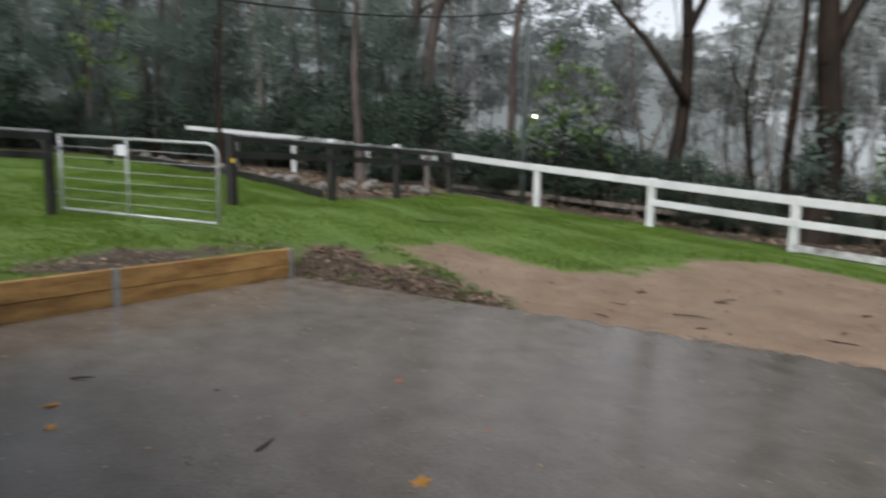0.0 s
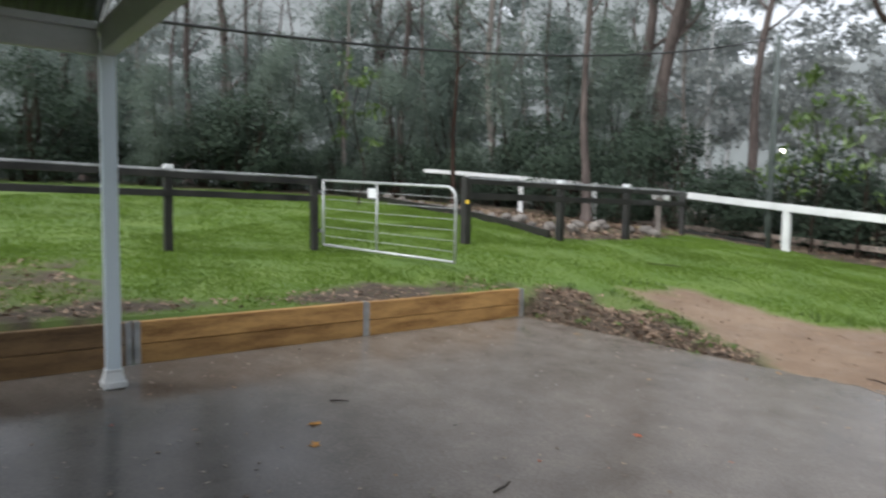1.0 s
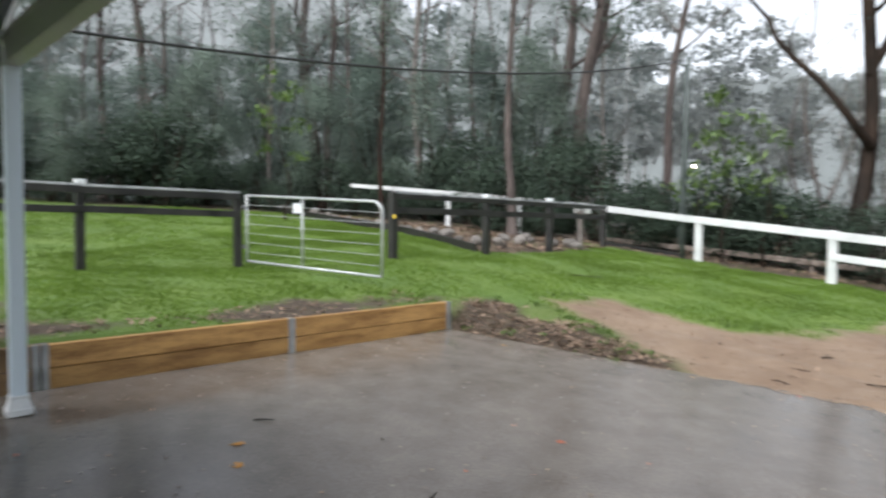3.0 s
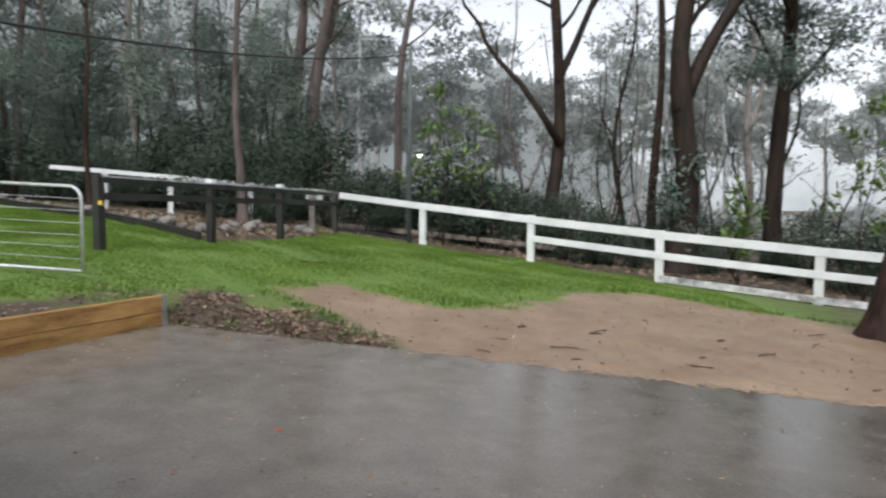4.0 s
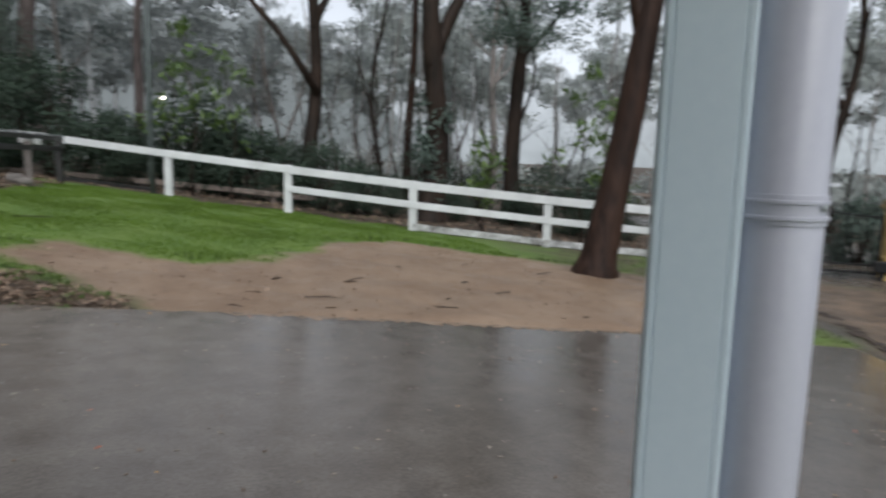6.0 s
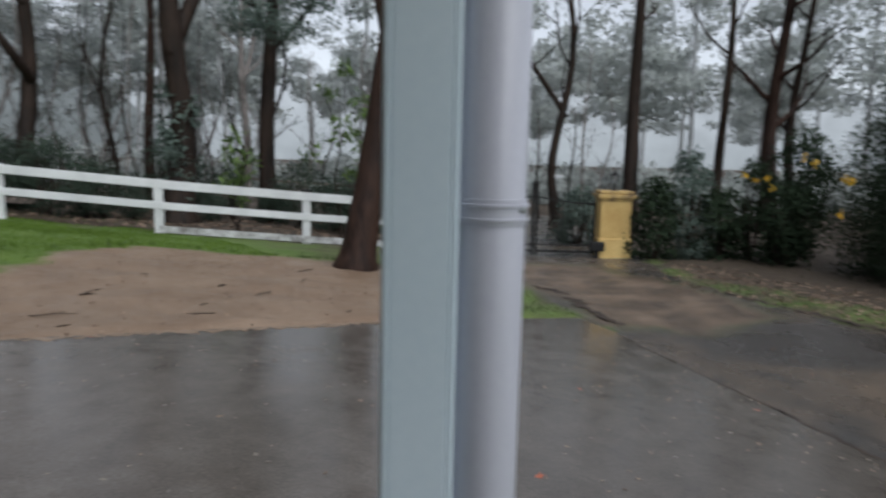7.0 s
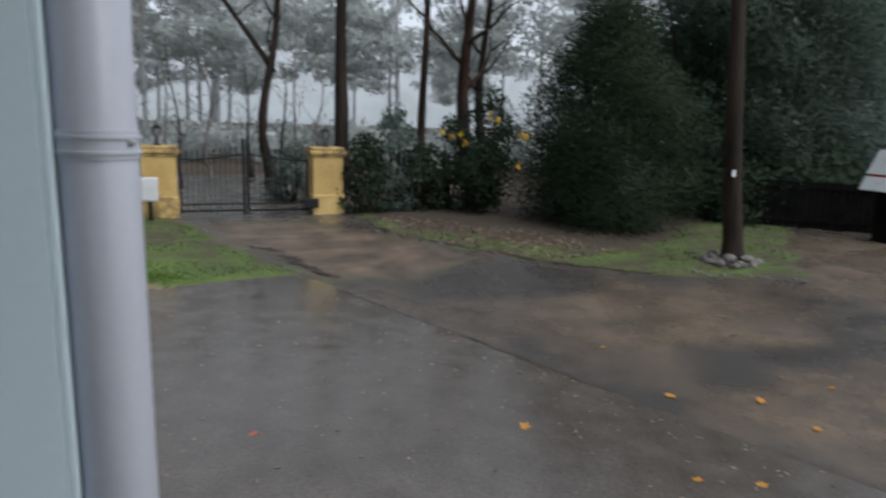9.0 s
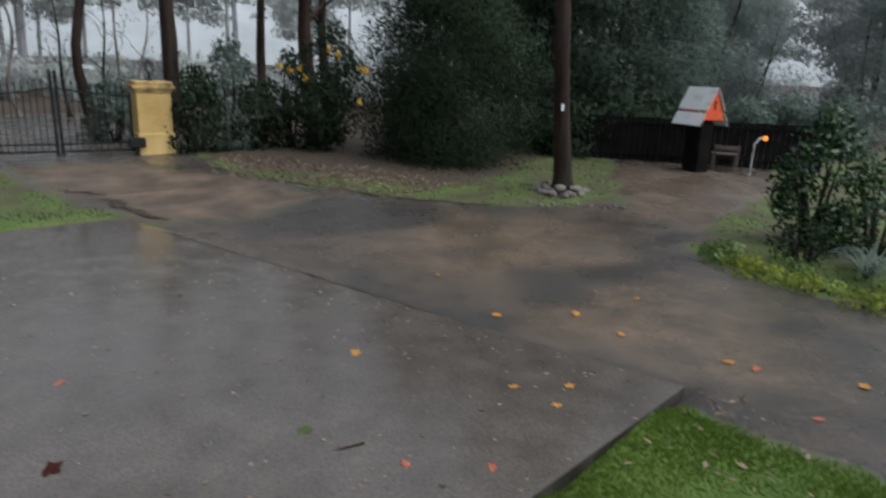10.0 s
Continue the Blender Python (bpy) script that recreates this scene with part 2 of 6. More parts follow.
def thin(r):
    return r * r * np.log(r + 1e-9)


LA = np.zeros((LN + 3, LN + 3))
LA[:LN, :LN] = thin(np.linalg.norm(LP[:, None, :2] - LP[None, :, :2], axis=2)) + np.eye(LN) * 0.05
LA[:LN, LN] = LA[LN, :LN] = 1
LA[:LN, LN + 1:] = LP[:, :2]
LA[LN + 1:, :LN] = LP[:, :2].T
LW = np.linalg.solve(LA, np.concatenate([LP[:, 2], [0, 0, 0]]))


def lands(x, y):
    """Height of the open ground at arrays x, y; far out it eases to a level plain."""
    x, y = np.atleast_1d(np.asarray(x, float)), np.atleast_1d(np.asarray(y, float))
    cx, cy = 3.0, 8.0
    far = np.hypot(x - cx, y - cy)
    k = np.minimum(1, 26 / np.maximum(far, 1e-6))
    sx, sy = cx + (x - cx) * k, cy + (y - cy) * k
    out = np.full(x.shape, LW[LN]) + LW[LN + 1] * sx + LW[LN + 2] * sy
    for (px, py, _), w in zip(LP, LW):
        out = out + w * thin(np.hypot(sx - px, sy - py))
    return np.clip(out, -1.1, 2.2)


def land(x, y):
    return float(lands(x, y)[0])


def slab_z(x, y):
    return -0.0622 * x + 0.0265 * y - 0.3725


# retaining wall foot and slab outline
WALL_END = Vector((-2.5, 8.45))
WALL_DIR = Vector((0.497, 0.868))
SLAB = [(-2.45, 8.42), (-0.6, 7.98), (0.23, 7.75), (1.0, 7.62), (3.5, 6.9), (6.4, 6.02), (7.6, 5.55), (8.9, 4.95), (8.5, 4.05), (6.7, 1.3), (4.83, -1.87),
        (2.2, -0.03), (1.9, -2.6), (-0.3, -3.3), (-8.3, -1.9)]


def inside(poly, x, y):
    x, y = np.asarray(x, float), np.asarray(y, float)
    hit = np.zeros(x.shape, bool)
    for (x0, y0), (x1, y1) in zip(poly, poly[1:] + poly[:1]):
        if y0 == y1:
            continue
        hit ^= ((y0 > y) != (y1 > y)) & (x < (x1 - x0) * (y - y0) / (y1 - y0) + x0)
    return hit


def edge_dist(poly, x, y):
    """Signed distance to an outline, positive inside."""
    x, y = np.asarray(x, float), np.asarray(y, float)
    best = np.full(x.shape, 1e9)
    for (x0, y0), (x1, y1) in zip(poly, poly[1:] + poly[:1]):
        dx, dy = x1 - x0, y1 - y0
        k = np.clip(((x - x0) * dx + (y - y0) * dy) / (dx * dx + dy * dy), 0, 1)
        best = np.minimum(best, np.hypot(x - x0 - k * dx, y - y0 - k * dy))
    return np.where(inside(poly, x, y), best, -best)


def wob(x, y, s, seed=0.0):
    """Smooth noise over arrays, about -1 to 1."""
    o = seed * 17.3
    return (np.sin(x * s * 1.3 + o + 1.7 * np.sin(y * s * 0.9 + o)) + np.sin(y * s * 1.7 - o + 1.3 * np.sin(x * s * 1.1 - o)) + np.sin((x + y) * s * 2.9 + o) * 0.5) / 2.5


SAND = [(0.2, 7.6), (-0.3, 9.0), (-1.4, 10.1), (-0.4, 10.9), (0.3, 10.4), (1.3, 10.0), (2.2, 10.1), (3.3, 11.1), (4.1, 12.2), (5.6, 12.5), (6.8, 11.5), (7.9, 10.6), (9.2, 9.9), (9.4, 8.9), (8.2, 7.8), (7.2, 6.9),
        (6.9, 5.6), (6.4, 5.8), (3.5, 6.7), (1.0, 7.4)]
LITTER = [(-2.6, 8.3), (-2.5, 8.9), (-1.9, 9.6), (-1.4, 10.0), (-0.8, 9.5), (-0.2, 8.9), (0.4, 7.75), (0.2, 7.5), (-0.7, 7.8), (-1.9, 7.9)]
DRIVE = [(8.6, 4.2), (9.2, 5.4), (10.3, 7.3), (11.2, 8.8), (12.2, 10.2), (22, 24), (28, 18), (15.4, 7.3), (13.1, 5.0), (12.0, 2.7), (11.5, 0.7), (11.4, -1.0), (12.2, -2.6), (16.2, -2.9), (24, -5), (26, -9), (15.7, -6.6),
         (9.4, -3.0), (7.9, -3.4), (6.5, -5.5), (3.2, -3.2), (3.9, -2.3), (4.45, -1.85), (4.3, -1.2), (6.0, 1.6), (7.6, 4.3)]
GARDEN = [(-5.0, 2.2), (-5.0, 4.2), (-5.6, 4.6), (-7.9, 5.7), (-9.0, 4.6), (-9.5, 1.0), (-8.0, -1.0), (-6.6, -1.0)]
TRACK = [(-22, 41), (-0.8, 33.2), (3.4, 31.0), (7.3, 29.6), (18, 24.6), (19, 26.6), (7.3, 31.6), (3.4, 33.0), (-0.8, 35.2), (-20, 44)]
BEDS = [(15.2, 7.0), (13.6, 5.4), (13.1, 3.0), (13.2, 0.5), (14.6, -0.6), (19, -2), (40, -4), (40, 10), (18, 9)]
ROCKERY = [(-13, 22), (-8.8, 18.6), (-5.3, 16), (-3.3, 13.9), (-1.9, 15.4), (-0.9, 19.4), (-3.7, 21.6), (-9.8, 21.9)]
WASH = [(11.9, 9.2), (10.0, 6.7), (9.7, 5.6), (8.7, 4.4), (9.5, 3.2), (11.4, 2.7), (12.9, 5.0), (13.0, 7.0)]
SILT = [(9.7, 3.0), (9.5, 1.5), (10.6, 0.5), (10.8, -1.75), (8.5, -2.5), (6.7, -3.2), (4.8, -2.8), (4.7, -2.0), (5.3, -1.5), (5.6, -0.9), (6.7, -0.45), (8.1, 0.8)]
TURN = [(10.9, -2.2), (12.6, -2.5), (16.3, -2.7), (17.5, -4.0), (16.0, -6.5), (12.4, -5.3), (10.6, -3.6)]
PATCH = [(8.8, 3.3), (10.6, 3.1), (11.4, 2.1), (11.3, 0.7), (10.0, 0.4), (8.7, 1.9)]
PUDDLE = [(7.7, -0.7), (8.1, -1.4), (8.4, -2.5), (7.7, -2.2), (7.2, -1.4), (6.7, -1.3), (6.6, -0.8)]
FENCE_LINE = [(-9.8, 21.8), (-6.0, 21.1), (-3.7, 21.6), (-1.0, 20.2), (1.56, 18.43), (4.22, 16.58), (6.69, 14.33), (9.43, 12.68), (12.3, 10.8)]
WOODS = FENCE_LINE + [(22, 2), (60, -20), (300, -60), (300, 400), (-400, 400), (-400, -60), (-60, -10), (-20, 16)]


def masks(x, y):
    n1, n2, n3 = wob(x, y, 1.1), wob(x, y, 3.1, 1), wob(x, y, 8.0, 2)
    rag = 0.16 * n1 + 0.12 * n2 + 0.07 * n3
    soft = lambda d, w: np.clip(d / w + 0.5, 0, 1)
    sand = soft(edge_dist(SAND, x, y) + rag, 0.25)
    litter = soft(edge_dist(LITTER, x, y) + rag, 0.3) * np.clip((edge_dist(SLAB, x, y) + 1.15 + 0.5 * n2) / 0.5, 0.25, 1)
    tar = soft(edge_dist(DRIVE, x, y) + rag * 0.8, 0.2)
    garden = soft(edge_dist(GARDEN, x, y) + rag * 2.5, 0.8) * np.clip(0.62 + 0.5 * n2 + 0.4 * n3, 0, 1)
    track = soft(edge_dist(TRACK, x, y) + rag * 2, 0.5)
    woods = soft(edge_dist(WOODS, x, y) + rag * 3 - 0.1, 0.6)
    # bare strip of soil behind the retaining wall
    rx, ry = x - WALL_END.x, y - WALL_END.y
    along, off = rx * WALL_DIR.x + ry * WALL_DIR.y, -rx * WALL_DIR.y + ry * WALL_DIR.x
    strip = soft(0.2 + 0.35 * n1 + 0.2 * n2 - np.abs(off - 0.35), 0.25) * (along < 0.3) * (along > -16) * (off > -0.4)
    beds = np.maximum(soft(edge_dist(BEDS, x, y) + rag * 2, 0.6), soft(edge_dist(ROCKERY, x, y) + rag, 0.4))
    soil = np.maximum(np.maximum(np.maximum(garden, beds), woods * (1 - track)), strip)
    # worn, half bare verge along the drive
    soil = np.maximum(soil, np.clip((x - 7.4) / 2.0, 0, 1) * np.clip(0.58 + 0.4 * n2 + 0.25 * n3, 0, 0.92) * (np.hypot(x, y) < 30))
    # bare forest floor far out beyond the drive
    soil = np.maximum(soil, np.clip((np.hypot(x, y) - 22) / 6, 0, 1) * (x > 12))
    sand = np.maximum(sand, track)
    wash = soft(edge_dist(WASH, x, y) + rag * 1.5, 0.5)
    tar = tar * (1 - 0.8 * wash)
    sand = np.maximum(sand, wash)
    return sand * (1 - litter * 0.85), np.maximum(litter, soil), tar


# ---- ground: one sheet, fine where the camera is near, out to the horizon ----
def spread(lo, hi, step, far):
    mid = list(np.arange(lo, hi + 1e-6, step))
    out, d = [], step
    a, b = mid[0], mid[-1]
    left, right = [], []
    while a > -far:
        d *= 1.18
        a -= d
        left.append(a)
    d = step
    while b < far:
        d *= 1.18
        b += d
        right.append(b)
    return np.array(left[::-1] + mid + right)


def build_ground():
    wu = WALL_END.x * UX + WALL_END.y * UY
    us = np.sort(np.concatenate([spread(-13, 18, 0.13, 900), [wu - 0.045, wu - 0.04]]))
    vs = spread(-5, 20, 0.13, 900)
    gu, gv = np.meshgrid(us, vs, indexing="ij")
    x, y = (gu * UX + gv * VX).ravel(), (gu * UY + gv * VY).ravel()
    z = lands(x, y)
    fine = np.exp(-np.maximum(0, np.hypot(x - 3, y - 8) - 14) / 6)
    sand, soil, tar = masks(x, y)
    z = z + fine * (0.02 * wob(x, y, 2.3, 3) * (1 - tar) + 0.012 * wob(x, y, 7.0, 4) * soil + 0.01 * wob(x, y, 6.0, 5) * sand)
    z += 0.03 * np.clip(edge_dist(LITTER, x, y), 0, 0.5) * (1 + wob(x, y, 5, 2))
    d = edge_dist(SLAB, x, y)
    zs = slab_z(x, y)
    z = np.where(d > 0, zs - 0.12, np.where(d > -0.6, np.minimum(z, zs + np.where(d > -0.12, -0.01, (-d - 0.12) * 1.2)), z))
    # behind the wall the ground stands at the sleepers' top
    rx, ry = x - WALL_END.x, y - WALL_END.y
    along, off = rx * WALL_DIR.x + ry * WALL_DIR.y, -rx * WALL_DIR.y + ry * WALL_DIR.x
    back = (along < 0.05) & (along > -18) & (off > 0.03)
    top = slab_z(WALL_END.x + WALL_DIR.x * along, WALL_END.y + WALL_DIR.y * along) + 0.335
    z = np.where(back, np.maximum(lands(x, y) + 0.015 * wob(x, y, 6, 4), top), z)
    ni, nj = gu.shape
    i, j = np.meshgrid(np.arange(ni - 1), np.arange(nj - 1), indexing="ij")
    a = (i * nj + j).ravel()
    faces = np.stack([a, a + nj, a + nj + 1, a + 1], 1)
    me = bpy.data.meshes.new("ground")
    me.from_pydata(np.stack([x, y, z], 1).tolist(), [], faces.tolist())
    patch = np.clip((np.maximum(edge_dist(PATCH, x, y), edge_dist(PUDDLE, x, y)) + 0.2 * wob(x, y, 2.2, 7)) / 0.5 + 0.5, 0, 1)
    silt = np.clip((np.maximum(edge_dist(SILT, x, y), edge_dist(TURN, x, y)) + 0.35 * wob(x, y, 1.9, 8) + 0.15 * wob(x, y, 5.5, 2)) / 0.8 + 0.4, 0, 1) * (1 - patch)
    for nm, val in (("sand", sand), ("soil", soil), ("tar", tar), ("patch", patch), ("silt", silt)):
        at = me.attributes.new(nm, "FLOAT", "POINT")
        at.data.foreach_set("value", val.astype(np.float32))
    me.polygons.foreach_set("use_smooth", [True] * len(me.polygons))
    return me


def ground_mat():
    m = bpy.data.materials.new("lawn_sand_and_bitumen")
    m.use_nodes = True
    n, l = m.node_tree.nodes, m.node_tree.links
    bsdf = n["Principled BSDF"]
    co = n.new("ShaderNodeTexCoord")

    def nz(scale, detail=5, rough=0.6):
        t = n.new("ShaderNodeTexNoise")
        t.inputs["Scale"].default_value, t.inputs["Detail"].default_value, t.inputs["Roughness"].default_value = scale, detail, rough
        l.new(co.outputs["Object"], t.inputs["Vector"])
        return t.outputs[0]

    def ramp(src, *stops):
        r = n.new("ShaderNodeValToRGB")
        e = r.color_ramp.elements
        e[0].position, e[0].color = stops[0][0], (*stops[0][1], 1)
        e[1].position, e[1].color = stops[-1][0], (*stops[-1][1], 1)
        for p, c in stops[1:-1]:
            k = e.new(p)
            k.color = (*c, 1)
        l.new(src, r.inputs[0])
        return r.outputs[0]

    def mix(f, a, b):
        x = n.new("ShaderNodeMix")
        x.data_type = "RGBA"
        l.new(f, x.inputs["Factor"])
        l.new(a, x.inputs["A"])
        l.new(b, x.inputs["B"])
        return x.outputs["Result"]

    def attr(nm):
        a = n.new("ShaderNodeAttribute")
        a.attribute_name = nm
        return a.outputs["Fac"]

    fine, mid, big = nz(34, 8, 0.75), nz(7, 8, 0.7), nz(1.1)
    lawn = mix(ramp(big, (0.42, (0, 0, 0)), (0.62, (1, 1, 1))), ramp(fine, (0.3, (0.078, 0.136, 0.024)), (0.7, (0.112, 0.188, 0.034))), ramp(fine, (0.3, (0.102, 0.158, 0.028)), (0.7, (0.142, 0.216, 0.040))))
    sandc = mix(ramp(nz(0.8, 12, 0.72), (0.38, (0, 0, 0)), (0.64, (1, 1, 1))), ramp(fine, (0.3, (0.148, 0.096, 0.060)), (0.7, (0.250, 0.170, 0.112))), ramp(fine, (0.3, (0.21, 0.148, 0.099)), (0.7, (0.335, 0.244, 0.171))))
    soilc = mix(ramp(mid, (0.40, (0, 0, 0)), (0.62, (1, 1, 1))), ramp(fine, (0.3, (0.026, 0.019, 0.014)), (0.7, (0.092, 0.064, 0.045))), ramp(fine, (0.35, (0.04, 0.034, 0.019)), (0.7, (0.14, 0.10, 0.066))))
    tarc = mix(ramp(nz(0.7, 12, 0.68), (0.44, (0, 0, 0)), (0.58, (1, 1, 1))), ramp(fine, (0.3, (0.036, 0.033, 0.030)), (0.7, (0.088, 0.079, 0.069))), ramp(fine, (0.3, (0.078, 0.063, 0.048)), (0.7, (0.148, 0.118, 0.091))))
    tarc = mix(attr("silt"), tarc, mix(ramp(nz(1.6, 12, 0.7), (0.42, (0, 0, 0)), (0.62, (1, 1, 1))), ramp(fine, (0.3, (0.084, 0.067, 0.051)), (0.7, (0.145, 0.116, 0.088))), ramp(fine, (0.3, (0.138, 0.103, 0.072)), (0.7, (0.232, 0.174, 0.125)))))
    tarc = mix(attr("patch"), tarc, ramp(fine, (0.3, (0.040, 0.036, 0.032)), (0.7, (0.090, 0.080, 0.070))))
    col = mix(attr("sand"), lawn, sandc)
    col = mix(attr("soil"), col, soilc)
    col = mix(attr("tar"), col, tarc)
    l.new(col, bsdf.inputs["Base Color"])
    wet = ramp(nz(0.9, 4), (0.40, (0.14, 0.14, 0.14)), (0.62, (0.42, 0.42, 0.42)))
    plain = n.new("ShaderNodeValue")
    plain.outputs[0].default_value = 0.8
    l.new(mix(attr("tar"), mix(attr("sand"), plain.outputs[0], ramp(nz(1.3, 4), (0.40, (0.42, 0.42, 0.42)), (0.60, (0.7, 0.7, 0.7)))), wet), bsdf.inputs["Roughness"])
    bp = n.new("ShaderNodeBump")
    bp.inputs["Strength"].default_value, bp.inputs["Distance"].default_value = 0.5, 0.03
    l.new(nz(11, 9, 0.7), bp.inputs["Height"])
    l.new(bp.outputs[0], bsdf.inputs["Normal"])
    return m


ground = link("ground", build_ground(), ground_mat())
tagged(ground, "wet green lawn with bare sand, leaf litter and a bitumen drive", "ground", kind="structure")


def slab_mat():
    m = bpy.data.materials.new("wet_concrete")
    m.use_nodes = True
    n, l = m.node_tree.nodes, m.node_tree.links
    bsdf = n["Principled BSDF"]
    co = n.new("ShaderNodeTexCoord")
    tx = []
    for sc, det in ((0.5, 4), (3.2, 9), (60, 5), (160, 2)):
        t = n.new("ShaderNodeTexNoise")
        t.inputs["Scale"].default_value, t.inputs["Detail"].default_value = sc, det
        l.new(co.outputs["Object"], t.inputs["Vector"])
        tx.append(t.outputs[0])

    def mr(src, a, b, c, d):
        k = n.new("ShaderNodeMapRange")
        for i, v in zip(("From Min", "From Max", "To Min", "To Max"), (a, b, c, d)):
            k.inputs[i].default_value = v
        l.new(src, k.inputs["Value"])
        return k.outputs[0]

    ramp = n.new("ShaderNodeValToRGB")
    ramp.color_ramp.elements[0].position, ramp.color_ramp.elements[1].position = 0.31, 0.69
    ramp.color_ramp.elements[0].color, ramp.color_ramp.elements[1].color = (0.130, 0.111, 0.094, 1), (0.208, 0.183, 0.157, 1)
    add = n.new("ShaderNodeMath")
    add.operation = "MULTIPLY_ADD"
    l.new(tx[1], add.inputs[0])
    add.inputs[1].default_value = 0.75
    sub = n.new("ShaderNodeMath")
    sub.operation = "MULTIPLY"
    l.new(tx[0], sub.inputs[0])
    sub.inputs[1].default_value = 0.25
    l.new(sub.outputs[0], add.inputs[2])
    l.new(add.outputs[0], ramp.inputs[0])
    hs = n.new("ShaderNodeHueSaturation")
    l.new(ramp.outputs[0], hs.inputs["Color"])
    l.new(mr(tx[2], 0.3, 0.7, 0.7, 1.3), hs.inputs["Value"])
    # paler towards the sand side, darker towards the drive, with a noisy border
    sep = n.new("ShaderNodeSeparateXYZ")
    l.new(co.outputs["Object"], sep.inputs[0])
    edge = n.new("ShaderNodeMath")
    edge.operation = "MULTIPLY_ADD"
    l.new(tx[0], edge.inputs[0])
    edge.inputs[1].default_value = 4.0
    l.new(sep.outputs["X"], edge.inputs[2])
    bare = n.new("ShaderNodeMix")
    bare.data_type = "RGBA"
    l.new(mr(edge.outputs[0], 2.0, 6.0, 0.0, 1.0), bare.inputs["Factor"])
    l.new(hs.outputs[0], bare.inputs["A"])
    dark = n.new("ShaderNodeHueSaturation")
    dark.inputs["Value"].default_value, dark.inputs["Saturation"].default_value = 0.63, 0.95
    l.new(hs.outputs[0], dark.inputs["Color"])
    l.new(dark.outputs[0], bare.inputs["B"])
    pool = n.new("ShaderNodeTexNoise")
    pool.inputs["Scale"].default_value, pool.inputs["Detail"].default_value = 2.0, 7
    l.new(co.outputs["Object"], pool.inputs["Vector"])
    film = n.new("ShaderNodeMath")
    film.operation = "MULTIPLY"
    # standing water where the roof drips; its darkened colour also holds the roof's shade
    away = n.new("ShaderNodeVectorMath")
    away.operation = "DISTANCE"
    l.new(co.outputs["Object"], away.inputs[0])
    away.inputs[1].default_value = (-3.6, 2.6, -0.08)
    drip = n.new("ShaderNodeMath")
    drip.operation = "MAXIMUM"
    l.new(mr(pool.outputs[0], 0.44, 0.50, 0.7, 0.12), drip.inputs[0])
    l.new(mr(away.outputs["Value"], 1.2, 2.0, 0.0, 0.85), drip.inputs[1])
    soaked_shaded = n.new("ShaderNodeHueSaturation")
    l.new(mr(away.outputs["Value"], 1.0, 2.4, 0.5, 1.0), soaked_shaded.inputs["Value"])
    l.new(bare.outputs["Result"], soaked_shaded.inputs["Color"])
    l.new(soaked_shaded.outputs[0], bsdf.inputs["Base Color"])
    l.new(drip.outputs[0], film.inputs[0])
    l.new(mr(add.outputs[0], 0.34, 0.66, 0.16, 0.30), film.inputs[1])
    l.new(film.outputs[0], bsdf.inputs["Roughness"])
    bsdf.inputs["Specular IOR Level"].default_value = 0.5
    bp = n.new("ShaderNodeBump")
    bp.inputs["Strength"].default_value, bp.inputs["Distance"].default_value = 0.12, 0.005
    l.new(tx[2], bp.inputs["Height"])
    l.new(bp.outputs[0], bsdf.inputs["Normal"])
    return m


def build_slab():
    bm = bmesh.new()
    top = [bm.verts.new((x, y, slab_z(x, y))) for x, y in SLAB]
    low = [bm.verts.new((x, y, slab_z(x, y) - 0.10)) for x, y in SLAB]
    f = bm.faces.new(top)
    if f.calc_center_median().z and f.normal.z < 0:
        f.normal_flip()
    k = len(top)
    for i in range(k):
        bm.faces.new((low[i], low[(i + 1) % k], top[(i + 1) % k], top[i]))
    bmesh.ops.recalc_face_normals(bm, faces=bm.faces)
    # side faces take a much darker concrete than the top
    for q in bm.faces:
        q.material_index = 0 if abs(q.normal.z) > 0.5 else 1
    ob = part("concrete_slab", bm, slab_mat())
    ob.data.materials.append(mat("soil_stained_concrete_edge", (0.015, 0.013, 0.011), (0.06, 0.05, 0.042), 5, 0.6, 0.8, 0.5, 30))
    return ob


slab = tagged(build_slab(), "wet grey concrete apron with scattered leaves", "slab", kind="structure")

# ---- carport: posts, beams and corrugated roof ----
PW = 0.105
P1U, P2U, PV = -5.79, 0.53, 0.982
BEAM_LOW, BEAM_TOP = 2.59, 2.83


